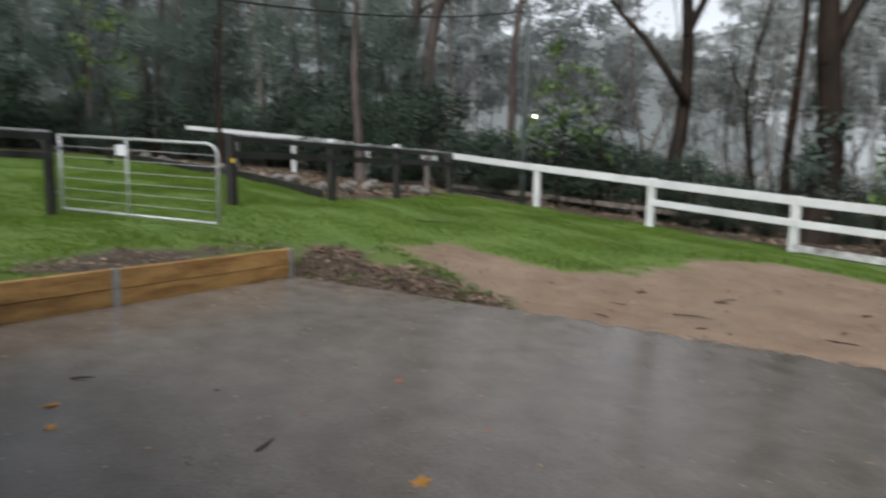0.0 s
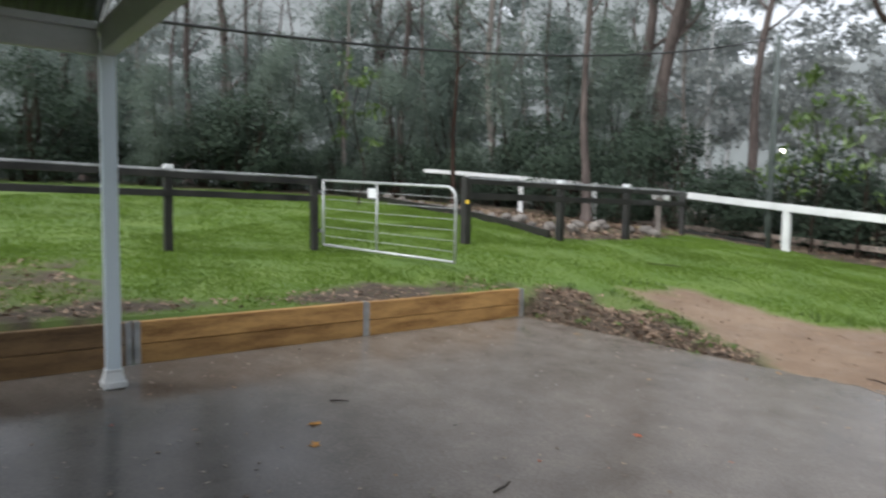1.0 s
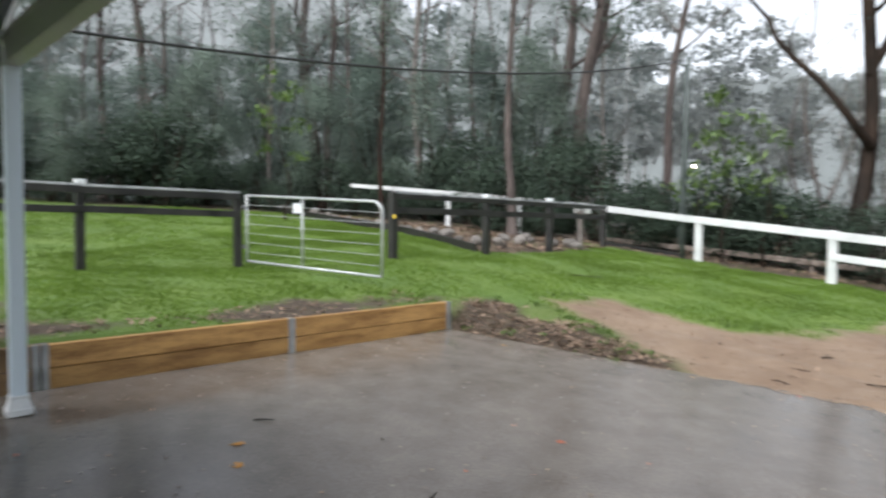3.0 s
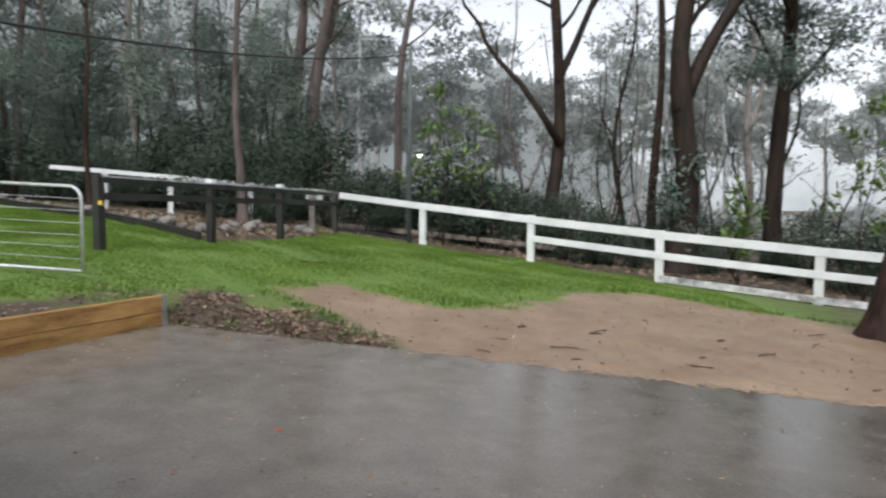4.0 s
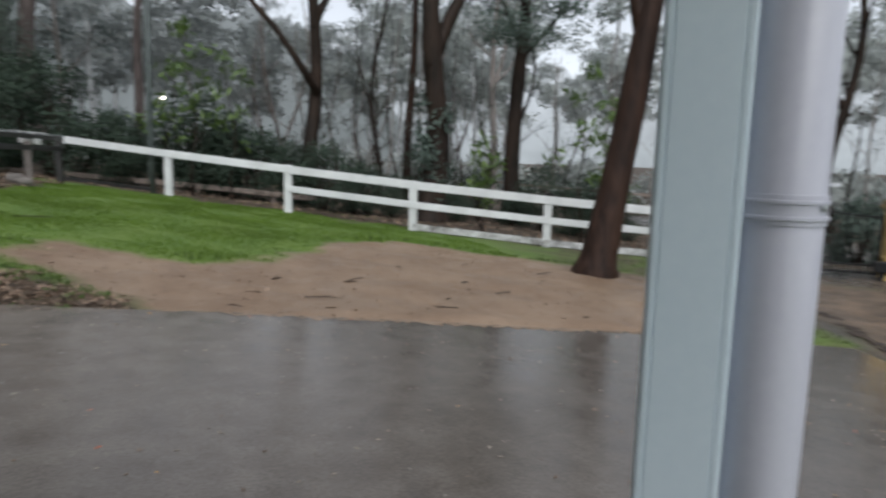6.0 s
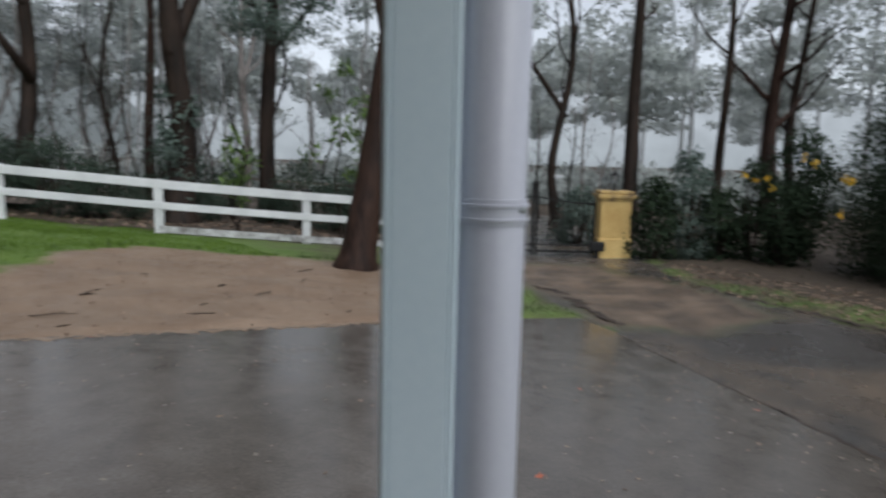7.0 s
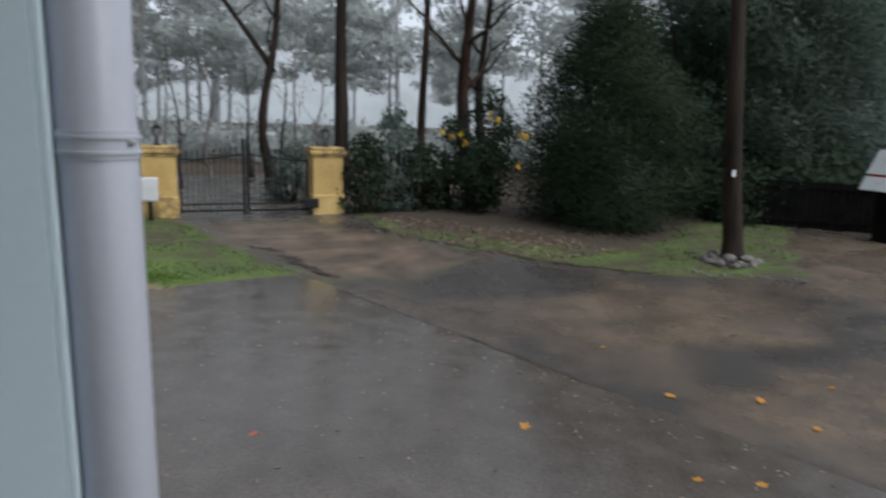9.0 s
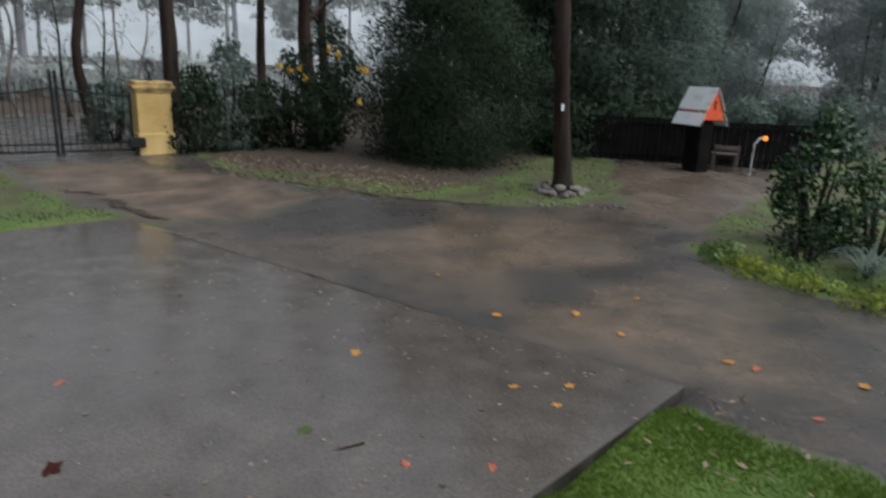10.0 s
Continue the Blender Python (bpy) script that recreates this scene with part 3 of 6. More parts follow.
def carport_post(u, v, label, PW, yaw):
    x, y = W2(u, v)
    z0 = slab_z(x, y)
    root = thing("carport_post", x, y, z0, label, "post", "carport posts", rz=yaw)
    # square shaft with a bead near each corner
    h = PW / 2
    run = [(-h + 0.004, -h), (-h + 0.011, -h), (-h + 0.0125, -h + 0.002), (-h + 0.014, -h), (h - 0.014, -h), (h - 0.0125, -h + 0.002), (h - 0.011, -h), (h - 0.004, -h)]
    prof = run + [(-q, p) for p, q in run] + [(-p, -q) for p, q in run] + [(q, -p) for p, q in run]
    bm = bmesh.new()
    lo = [bm.verts.new((p, q, 0.0)) for p, q in prof]
    hi = [bm.verts.new((p, q, BEAM_LOW - z0)) for p, q in prof]
    for k in range(len(prof)):
        j = (k + 1) % len(prof)
        bm.faces.new((lo[k], lo[j], hi[j], hi[k]))
    bm.faces.new(hi)
    bm.faces.new(lo[::-1])
    bmesh.ops.recalc_face_normals(bm, faces=bm.faces)
    part("shaft", bm, M_POST, root)
    bm = bmesh.new()
    put_box(bm, -PW / 2 - 0.032, PW / 2 + 0.032, -PW / 2 - 0.032, PW / 2 + 0.032, 0.0, 0.055, 0.006)
    vs = put_box(bm, -PW / 2 - 0.024, PW / 2 + 0.024, -PW / 2 - 0.024, PW / 2 + 0.024, 0.055, 0.13)
    for q in vs:
        if q.co.z > 0.1:
            q.co.x *= PW / (PW + 0.048) * 1.06
            q.co.y *= PW / (PW + 0.048) * 1.06
    put_box(bm, -PW / 2 - 0.01, PW / 2 + 0.01, -PW / 2 - 0.01, PW / 2 + 0.01, 0.13, 0.15, 0.004)
    part("base_moulding", bm, M_WHITE, root)
    return root


carport_post(P1U, PV, "white square carport post with a moulded base on the concrete", 0.105, YAW)
carport_post(0.5305, 0.9399, "pale blue-white square carport post beside a downpipe", 0.108, -44)


def downpipe():
    rad = 0.050
    x, y = 0.91 + math.cos(radians(-25)) * 0.1 + 0.012 * math.sin(radians(-25)) + 0.008, 0.5224 + math.sin(radians(-25)) * 0.1 - 0.012 * math.cos(radians(-25))
    z0 = slab_z(x, y)
    root = thing("downpipe", x, y, z0, "lilac-white plastic downpipe strapped to a carport post", "downpipe", rz=-25)
    bm = bmesh.new()
    tube(bm, [(0, 0, 0), (0, 0, BEAM_LOW - z0 + 0.2)], rad, 40)
    part("pipe", bm, M_PIPE, root, smooth=True)
    bm = bmesh.new()
    zs = 1.481 - z0
    tube(bm, [(0, 0, zs - 0.019), (0, 0, zs - 0.0188), (0, 0, zs + 0.0188), (0, 0, zs + 0.019)], [rad, rad + 0.002, rad + 0.002, rad], 40)
    tube(bm, [(0, 0, zs - 0.0125), (0, 0, zs - 0.012), (0, 0, zs - 0.008), (0, 0, zs - 0.0075)], [rad + 0.002, rad + 0.0045, rad + 0.0045, rad + 0.002], 40)
    tube(bm, [(0, 0, zs + 0.0075), (0, 0, zs + 0.008), (0, 0, zs + 0.012), (0, 0, zs + 0.0125)], [rad + 0.002, rad + 0.0045, rad + 0.0045, rad + 0.002], 40)
    strap = part("strap", bm, M_PIPE, root, "pale pipe bracket with a rivet")
    bm = bmesh.new()
    a = radians(-62)
    c = Vector((math.cos(a), math.sin(a), 0))
    tube(bm, [c * (rad + 0.002) + Vector((0, 0, zs + 0.004)), c * (rad + 0.006) + Vector((0, 0, zs + 0.004)), c * (rad + 0.008) + Vector((0, 0, zs + 0.004))], [0.005, 0.005, 0.002], 10)
    part("rivet", bm, M_GALV, strap)


downpipe()


def carport_roof():
    mid = (P1U + P2U) / 2
    pitch = math.tan(radians(22))
    # the roof runs on unseen to v1, added depth that shades the bay
    v0, v1 = PV - 0.03, -6.0
    x, y = W2(0, 0)
    root = thing("carport_roof", 0, 0, 0, "white-framed gable carport roof with corrugated steel sheeting", "roof", rz=YAW)
    for nm, a, b in (("front_beam", (P1U - 0.06, PV), (P2U + 0.06, PV)),):
        bm = bmesh.new()
        bar(bm, (a[0], a[1], (BEAM_LOW + BEAM_TOP) / 2), (b[0], b[1], (BEAM_LOW + BEAM_TOP) / 2), 0.07, BEAM_TOP - BEAM_LOW, 0.004)
        bar(bm, (a[0], a[1], BEAM_LOW + 0.012), (b[0], b[1], BEAM_LOW + 0.012), 0.11, 0.02, 0.003)
        bar(bm, (a[0], a[1], BEAM_TOP - 0.012), (b[0], b[1], BEAM_TOP - 0.012), 0.11, 0.02, 0.003)
        part(nm, bm, M_BEAM, root)
    for u in (P1U, P2U):
        bm = bmesh.new()
        bar(bm, (u, PV - 0.06, (BEAM_LOW + BEAM_TOP) / 2), (u, v1, (BEAM_LOW + BEAM_TOP) / 2), 0.07, BEAM_TOP - BEAM_LOW, 0.004)
        bar(bm, (u + (0.05 if u < mid else -0.05), PV - 0.06, BEAM_TOP - 0.03), (u + (0.05 if u < mid else -0.05), v1, BEAM_TOP - 0.03), 0.04, 0.06, 0.004)
        part("side_beam", bm, M_BEAM, root)
    for s in (-1, 1):
        ue = P1U - 0.25 if s < 0 else P2U + 0.25
        # corrugations run down the slope
        k = 8
        nv = int((v0 - v1) / 0.076 * k)
        vv = np.linspace(v1, v0, nv)
        h = 0.009 * np.sin(vv * 2 * math.pi / 0.076)
        za = BEAM_TOP + 0.05 - 0.25 * pitch
        zr = za + abs(mid - ue) * pitch
        pts = [(ue, v, za + q) for v, q in zip(vv, h)] + [(mid, v, zr + q) for v, q in zip(vv, h)]
        me = bpy.data.meshes.new("roof_sheet")
        me.from_pydata(pts, [], [(i, i + 1, nv + i + 1, nv + i) for i in range(nv - 1)])
        me.polygons.foreach_set("use_smooth", [True] * len(me.polygons))
        sheet = link("roof_sheet", me, M_ROOF, root, "dark grey-green corrugated roof sheet")
        sheet.modifiers.new("thickness", "SOLIDIFY").thickness = 0.002
        bm = bmesh.new()
        bar(bm, (ue, v0 + 0.014, za + 0.035), (mid, v0 + 0.014, zr + 0.035), 0.02, 0.10, 0.003)
        part("barge_board", bm, M_WHITE, root)
        for f in (0.3, 0.62, 0.92):
            bm = bmesh.new()
            uu = ue + (mid - ue) * f
            put_box(bm, uu - 0.03, uu + 0.03, v1, v0 - 0.03, za + abs(uu - ue) * pitch - 0.085, za + abs(uu - ue) * pitch - 0.014)
            part("purlin", bm, M_BEAM, root)


carport_roof()

# unseen wall, added to close the carport behind and keep light out
bm = bmesh.new()
put_box(bm, P1U - 0.3, P2U + 0.3, -6.25, -6.01, -0.75, 4.0, 0.0, pose(0, 0, 0, 0, 0, YAW))
tagged(part("wall_back", bm, mat("painted_house_wall", (0.34, 0.32, 0.29), (0.44, 0.42, 0.39), 1.2, 0.7, 0.8, 0.1, 20)), "plain unseen wall added behind the carport to block light", "wall", kind="structure")

# ---- retaining wall of pine sleepers in steel posts ----
def retaining_wall():
    root = thing("retaining_wall", WALL_END.x, WALL_END.y, 0, "low retaining wall of orange treated-pine sleepers in steel posts", "retaining wall", rz=math.degrees(math.atan2(WALL_DIR.y, WALL_DIR.x)))
    n = 6
    for k in range(n + 1):
        s = -2.4 * k
        wx, wy = WALL_END.x + WALL_DIR.x * s, WALL_END.y + WALL_DIR.y * s
        z = slab_z(wx, wy)
        bm = bmesh.new()
        for c in ((0.0,) if k != 2 else (-0.035, 0.035)):
            put_box(bm, s + c - 0.028 - (0.012 if k != 2 else 0), s + c + 0.028 + (0.012 if k != 2 else 0), -0.046, -0.038, z - 0.05, z + 0.372, 0.002)
            put_box(bm, s + c - 0.004, s + c + 0.004, -0.044, 0.045, z - 0.05, z + 0.37)
            put_box(bm, s + c - 0.035, s + c + 0.035, 0.042, 0.05, z - 0.05, z + 0.37)
        part("steel_post", bm, M_GALV, root, "galvanised steel H-post")
        if k == n:
            break
        z1 = slab_z(wx - WALL_DIR.x * 2.4, wy - WALL_DIR.y * 2.4)
        for r in range(2):
            bm = bmesh.new()
            lo, hi = (-0.04, 0.162) if r == 0 else (0.168, 0.366)
            if r == 1 and k == 0:
                hi = 0.368
            bow = R.uniform(-0.006, 0.006)
            vs = put_box(bm, s - 2.388, s - 0.012, -0.034 - (0.003 if r else 0) + bow, 0.036, lo, hi, 0.006)
            for q in vs:
                f = (s - q.co.x) / 2.4
                q.co.z += z + (z1 - z) * f + 0.004 * math.sin(f * 5 + k)
            part("sleeper", bm, M_SLEEPER if k < 2 else M_SLEEPER_DARK, root)


retaining_wall()


# ---- fences ----
def post_and_rail(name, posts, label, category, rails, mats, wide, deep, high, cap=None, group="", bare=()):
    """posts: places along the line; rails: (height of middle, depth, first bay); the posts, rails and boards are its parts."""
    x0, y0 = posts[0]
    root = thing(name, x0, y0, 0, label, category, group)
    tops = []
    for k, (x, y) in enumerate(posts):
        z = land(x, y)
        a, b = posts[max(k - 1, 0)], posts[min(k + 1, len(posts) - 1)]
        yaw = math.degrees(math.atan2(b[1] - a[1], b[0] - a[0]))
        tops.append((x - x0, y - y0, z, yaw))
        if k in bare:
            continue
        bm = bmesh.new()
        m = pose(x - x0, y - y0, z, R.uniform(-0.8, 0.8), R.uniform(-0.8, 0.8), yaw)
        put_box(bm, -wide / 2, wide / 2, -deep / 2, deep / 2, -0.15, high + R.uniform(-0.01, 0.012), 0.008, m)
        p = part("post", bm, mats[0], root)
        if cap is not None and cap(k):
            bm = bmesh.new()
            put_box(bm, -wide / 2 - 0.008, wide / 2 + 0.008, -deep / 2 - 0.008, deep / 2 + 0.008, high - 0.05, high + 0.07, 0.008, m)
            part("post_cap", bm, cap(k), p)
    for hgt, dep, first, material in rails:
        for k in range(first, len(posts) - 1):
            a, b = tops[k], tops[k + 1]
            side = Vector((b[1] - a[1], -(b[0] - a[0]), 0)).normalized() * (deep / 2 + 0.004)
            bm = bmesh.new()
            bar(bm, Vector((a[0], a[1], a[2] + hgt + R.uniform(-0.01, 0.01))) + side, Vector((b[0], b[1], b[2] + hgt + R.uniform(-0.01, 0.01))) + side, 0.045, dep, 0.005)
            part("rail", bm, material, root)
    return root


W_POSTS = [(-1.1, 20.3), (1.56, 18.43), (4.22, 16.58), (6.69, 14.33), (9.43, 12.68), (11.75, 11.2)]
post_and_rail("white_fence", W_POSTS[1:], "white-painted timber post and rail fence along the lawn", "fence",
              [(1.10, 0.19, 0, M_FENCE), (0.62, 0.16, 1, M_FENCE), (0.10, 0.15, 2, M_FENCE_OLD)], (M_FENCE,), 0.19, 0.10, 1.2, lambda k: M_IRON if k == 3 else None)
bm = bmesh.new()
a, b = Vector((-0.85, 20.1, land(-0.85, 20.1) + 1.12)), Vector((1.56, 18.43, land(1.56, 18.43) + 1.10))
root = thing("white_rail", a.x, a.y, 0, "single white rail between the lawn fence and a black end post", "rail")
bar(bm, (0, 0, a.z), (b.x - a.x, b.y - a.y, b.z), 0.045, 0.18, 0.005)
part("rail", bm, M_FENCE, root)

post_and_rail("far_white_fence", [(-9.83, 21.79), (-7.93, 20.96), (-6.05, 21.07), (-3.74, 21.61), (-1.02, 22.43)], "white-painted rail fence at the edge of the woods", "fence",
              [(1.15, 0.13, 0, M_FENCE)], (M_FENCE,), 0.15, 0.10, 1.22, bare=(0,))
post_and_rail("black_fence", [(-11.9, -1.4), (-10.8, 0.8), (-9.7, 2.95), (-8.55, 5.1), (-7.5, 7.33), (-6.25, 9.25)], "wet black timber rail fence with white post caps", "fence",
              [(1.13, 0.10, 0, M_BLACK), (1.195, 0.035, 0, M_BLACKTOP), (0.86, 0.10, 0, M_BLACK)], (M_BLACK,), 0.115, 0.115, 1.2, lambda k: M_CAP if k < 5 else None)
post_and_rail("black_fence", [(-4.25, 11.05), (-3.1, 13.6), (-2.0, 15.6), (-0.95, 19.6)], "wet black timber rail fence beside the open gateway", "fence",
              [(1.12, 0.10, 0, M_BLACK), (1.185, 0.035, 0, M_BLACKTOP), (0.86, 0.12, 0, M_BLACK)], (M_BLACK,), 0.14, 0.14, 1.2, lambda k: M_CAP if k in (1, 2) else None)
bm = bmesh.new()
gz = land(-1.35, 17.4)
put_box(bm, -0.07, 0.07, -0.05, 0.05, -0.1, 1.02, 0.01)
root = thing("fence_stump", -1.45, 17.6, gz, "weathered grey timber half post with a cross block", "post")
part("post", bm, M_BARK_PALE, root)
bm = bmesh.new()
put_box(bm, -0.25, 0.25, -0.04, 0.04, 0.86, 0.99, 0.01, pose(0, 0.07, 0.1, 0, 4, 40))
part("cross_block", bm, M_FENCE_OLD, root)


# ---- farm gate, hung on the black post and standing ajar ----
def farm_gate():
    hx, hy, ex, ey = -6.15, 9.32, -3.5, 8.62
    L = math.hypot(ex - hx, ey - hy)
    root = thing("farm_gate", hx, hy, land(hx, hy), "galvanised tubular farm gate with a small sign, standing open", "gate", rz=math.degrees(math.atan2(ey - hy, ex - hx)))
    dz = land(ex, ey) - land(hx, hy)
    lo, hi = 0.10, 1.16

    def sk(x, z):
        return (x, 0, z + (dz + 0.05) * x / L)
    bm = bmesh.new()
    rr = 0.021
    arc = [sk(L - 0.16 + 0.16 * math.sin(q), hi - 0.16 + 0.16 * math.cos(q)) for q in np.linspace(0, math.pi / 2, 7)]
    tube(bm, [sk(0.03, lo), sk(0.03, hi), ] , rr, 10)
    tube(bm, [sk(0.03, hi)] + arc + [sk(L, lo)], rr, 10)
    tube(bm, [sk(L, lo), sk(0.03, lo)], rr, 10)
    part("frame", bm, M_GATE, root, smooth=True)
    bm = bmesh.new()
    tube(bm, [sk(L * 0.45, lo), sk(L * 0.45, hi)], 0.017, 8)
    part("stay", bm, M_GATE, root, smooth=True)
    for k in range(6):
        z = lo + (hi - lo) * (k + 1) / 7
        bm = bmesh.new()
        tube(bm, [sk(0.03, z), sk(L * 0.5, z + R.uniform(-0.012, 0.006)), sk(L, z)], 0.0038, 6)
        part("wire_rail", bm, M_GATE, root)
    bm = bmesh.new()
    c = sk(L * 0.42, hi - 0.16)
    put_box(bm, c[0] - 0.085, c[0] + 0.085, -0.026, -0.022, c[2] - 0.075, c[2] + 0.075, 0.001)
    part("sign_plate", bm, M_CAP, root, "small blank white metal sign")
    for z in (0.3, 0.95):
        bm = bmesh.new()
        put_box(bm, -0.07, 0.05, -0.02, 0.02, z, z + 0.05, 0.004)
        part("hinge", bm, M_GALV, root)


farm_gate()

# yellow tags on the latch post
root = thing("latch_tag", -4.18, 10.96, land(-4.25, 11.05) + 0.72, "small yellow insulator tag on the black latch post", "tag")
bm = bmesh.new()
put_box(bm, -0.03, 0.03, -0.03, 0.0, 0.0, 0.07, 0.006)
part("tag_body", bm, mat("yellow_plastic", (0.6, 0.4, 0.02), (0.75, 0.52, 0.04), 4, 0.4), root)

# ---- entrance: rendered pillars, lamps, iron gates ----
PILL = [(12.35, 10.5), (14.75, 7.6)]
GYAW = math.degrees(math.atan2(PILL[1][1] - PILL[0][1], PILL[1][0] - PILL[0][0]))


def gate_pillar(x, y, yaw, worn, label):
    z = land(x, y)
    root = thing("gate_pillar", x, y, z, label, "pillar", "gate pillars", rz=yaw)
    w = 0.36
    bm = bmesh.new()
    put_box(bm, -w, w, -w, w, -0.2, 1.36, 0.012)
    part("shaft", bm, M_OCHRE, root)
    bm = bmesh.new()
    put_box(bm, -w - 0.03, w + 0.03, -w - 0.03, w + 0.03, -0.2, 0.47, 0.02)
    part("plinth", bm, M_OCHRE_OLD if worn else M_OCHRE, root)
    bm = bmesh.new()
    put_box(bm, -w - 0.03, w + 0.03, -w - 0.03, w + 0.03, 1.36, 1.43, 0.012)
    put_box(bm, -w - 0.08, w + 0.08, -w - 0.08, w + 0.08, 1.43, 1.52, 0.015)
    put_box(bm, -w - 0.04, w + 0.04, -w - 0.04, w + 0.04, 1.52, 1.60, 0.02)
    part("capping", bm, M_OCHRE_OLD, root, "flaking moulded capping")
    return root


gate_pillar(*PILL[0], GYAW + 4, True, "ochre rendered gate pillar with a flaking cap and stained plinth")
gate_pillar(*PILL[1], GYAW, False, "ochre rendered gate pillar with a moulded cap")


def pillar_lamp(x, y):
    z = land(x, y) + 1.60
    root = thing("pillar_lamp", x, y, z, "black lantern lamp on a gate pillar, unlit", "lamp", "pillar lamps")
    bm = bmesh.new()
    tube(bm, [(0, 0, 0), (0, 0, 0.02), (0, 0, 0.03), (0, 0, 0.17), (0, 0, 0.19)], [0.085, 0.08, 0.03, 0.025, 0.06], 10)
    part("stem", bm, M_IRON, root)
    bm = bmesh.new()
    tube(bm, [(0, 0, 0.19), (0, 0, 0.36)], [0.065, 0.095], 6)
    part("glass", bm, mat("lantern_glass", (0.25, 0.27, 0.28), (0.4, 0.42, 0.43), 6, 0.1, 0.2, 0, 30), root, "grey lantern glass")
    for k in range(6):
        q = 2 * math.pi * k / 6
        bm = bmesh.new()
        tube(bm, [(math.cos(q) * 0.068, math.sin(q) * 0.068, 0.19), (math.cos(q) * 0.098, math.sin(q) * 0.098, 0.36)], 0.008, 5)
        part("glazing_bar", bm, M_IRON, root)
    bm = bmesh.new()
    tube(bm, [(0, 0, 0.36), (0, 0, 0.37), (0, 0, 0.43), (0, 0, 0.45), (0, 0, 0.50)], [0.125, 0.12, 0.05, 0.02, 0.012], 10)
    part("cap", bm, M_IRON, root)


for p in PILL:
    pillar_lamp(*p)


def iron_gate(a, b, label):
    ax, ay, bx, by = *a, *b
    L = math.hypot(bx - ax, by - ay)
    z = min(land(ax, ay), land(bx, by))
    root = thing("iron_gate", ax, ay, z, label, "gate", "entrance gates", rz=math.degrees(math.atan2(by - ay, bx - ax)))
    top = lambda s: 1.46 + 0.16 * (s / L) ** 2
    bm = bmesh.new()
    put_box(bm, 0, 0.05, -0.025, 0.025, 0.08, 1.35)
    part("hinge_stile", bm, M_IRON, root)
    bm = bmesh.new()
    put_box(bm, L - 0.07, L, -0.035, 0.035, 0.02, 1.72, 0.005)
    tube(bm, [(L - 0.035, 0, 1.72), (L - 0.035, 0, 1.76), (L - 0.035, 0, 1.84)], [0.02, 0.045, 0.004], 8)
    part("meeting_stile", bm, M_IRON, root)
    for z0, h in ((0.10, 0.045), (0.26, 0.035)):
        bm = bmesh.new()
        put_box(bm, 0.05, L - 0.07, -0.02, 0.02, z0, z0 + h)
        part("bottom_rail", bm, M_IRON, root)
    bm = bmesh.new()
    tube(bm, [(s, 0, top(s) - 0.16) for s in np.linspace(0.03, L - 0.04, 9)], 0.018, 6)
    part("top_rail", bm, M_IRON, root)
    n = int(L / 0.125)
    for k in range(1, n):
        s = 0.05 + (L - 0.12) * k / n
        bm = bmesh.new()
        h = top(s)
        tube(bm, [(s, 0, 0.1), (s, 0, h - 0.03), (s, 0, h), (s, 0, h + 0.07)], [0.012, 0.012, 0.024, 0.002], 6)
        part("bar", bm, M_IRON, root)


pa, pb = Vector(PILL[0]), Vector(PILL[1])
gd = (pb - pa).normalized()
mid = (pa + pb) / 2
iron_gate(pa + gd * 0.42, mid - gd * 0.012, "black wrought-iron entrance gate leaf with spear tops, closed")
iron_gate(pb - gd * 0.42, mid + gd * 0.012, "black wrought-iron entrance gate leaf with an opener arm, closed")


# a gate motor at one pillar and a meter box by the other
def small_box(name, x, y, z, size, material, label, category, yaw=0.0, stand=0.0):
    root = thing(name, x, y, z, label, category, rz=yaw)
    w, d, h = size
    bm = bmesh.new()
    put_box(bm, -w / 2, w / 2, -d / 2, d / 2, stand, stand + h, 0.012)
    part("case", bm, material, root)
    if stand:
        bm = bmesh.new()
        put_box(bm, -0.045, 0.045, -0.045, 0.045, -0.1, stand, 0.004)
        part("stand", bm, M_IRON, root)
    bm = bmesh.new()
    put_box(bm, -w / 2 + 0.02, w / 2 - 0.02, -d / 2 - 0.012, -d / 2, stand + 0.03, stand + h - 0.03, 0.003)
    part("lid", bm, material, root)


gx, gy = pb.x - gd.x * 0.45 - 0.3, pb.y - gd.y * 0.45 - 0.28
small_box("gate_motor", gx, gy, land(gx, gy), (0.34, 0.2, 0.22), M_IRON, "black gate motor box beside the ochre pillar", "gate motor", GYAW, 0.18)
small_box("meter_box", 11.55, 10.05, land(11.55, 10.05), (0.34, 0.2, 0.5), M_FENCE, "pale grey meter box on a short stand", "meter box", GYAW, 0.42)
small_box("letter_box", 11.35, 10.55, land(11.35, 10.55), (0.4, 0.25, 0.75), M_CAP, "tall white cabinet behind the pillar", "cabinet", GYAW, 0.4)


# ---- power pole and cable ----
def power_pole():
    x, y = 1.2, 18.95
    z = land(x, y)
    root = thing("power_pole", x, y, z, "slim grey weathered power pole behind the white fence", "pole")
    bm = bmesh.new()
    tube(bm, [(0, 0, -0.2), (0, 0, 3), (0.01, 0, 5.85 - z)], [0.070, 0.064, 0.058], 10)
    part("pole", bm, M_POLE, root, smooth=True)
    bm = bmesh.new()
    bar(bm, (-0.14, 0, 5.62 - z), (0.10, 0, 5.62 - z), 0.05, 0.05)
    tube(bm, [(-0.13, 0, 5.62 - z), (-0.13, 0, 5.75 - z)], [0.03, 0.02], 8)
    part("insulator_arm", bm, M_POLE, root)
    bm = bmesh.new()
    tube(bm, [(-0.085, 0.0, 0.3), (-0.08, 0, 5.6 - z)], 0.016, 8)
    part("conduit", bm, M_POLE, root, "pale conduit down the pole")


power_pole()


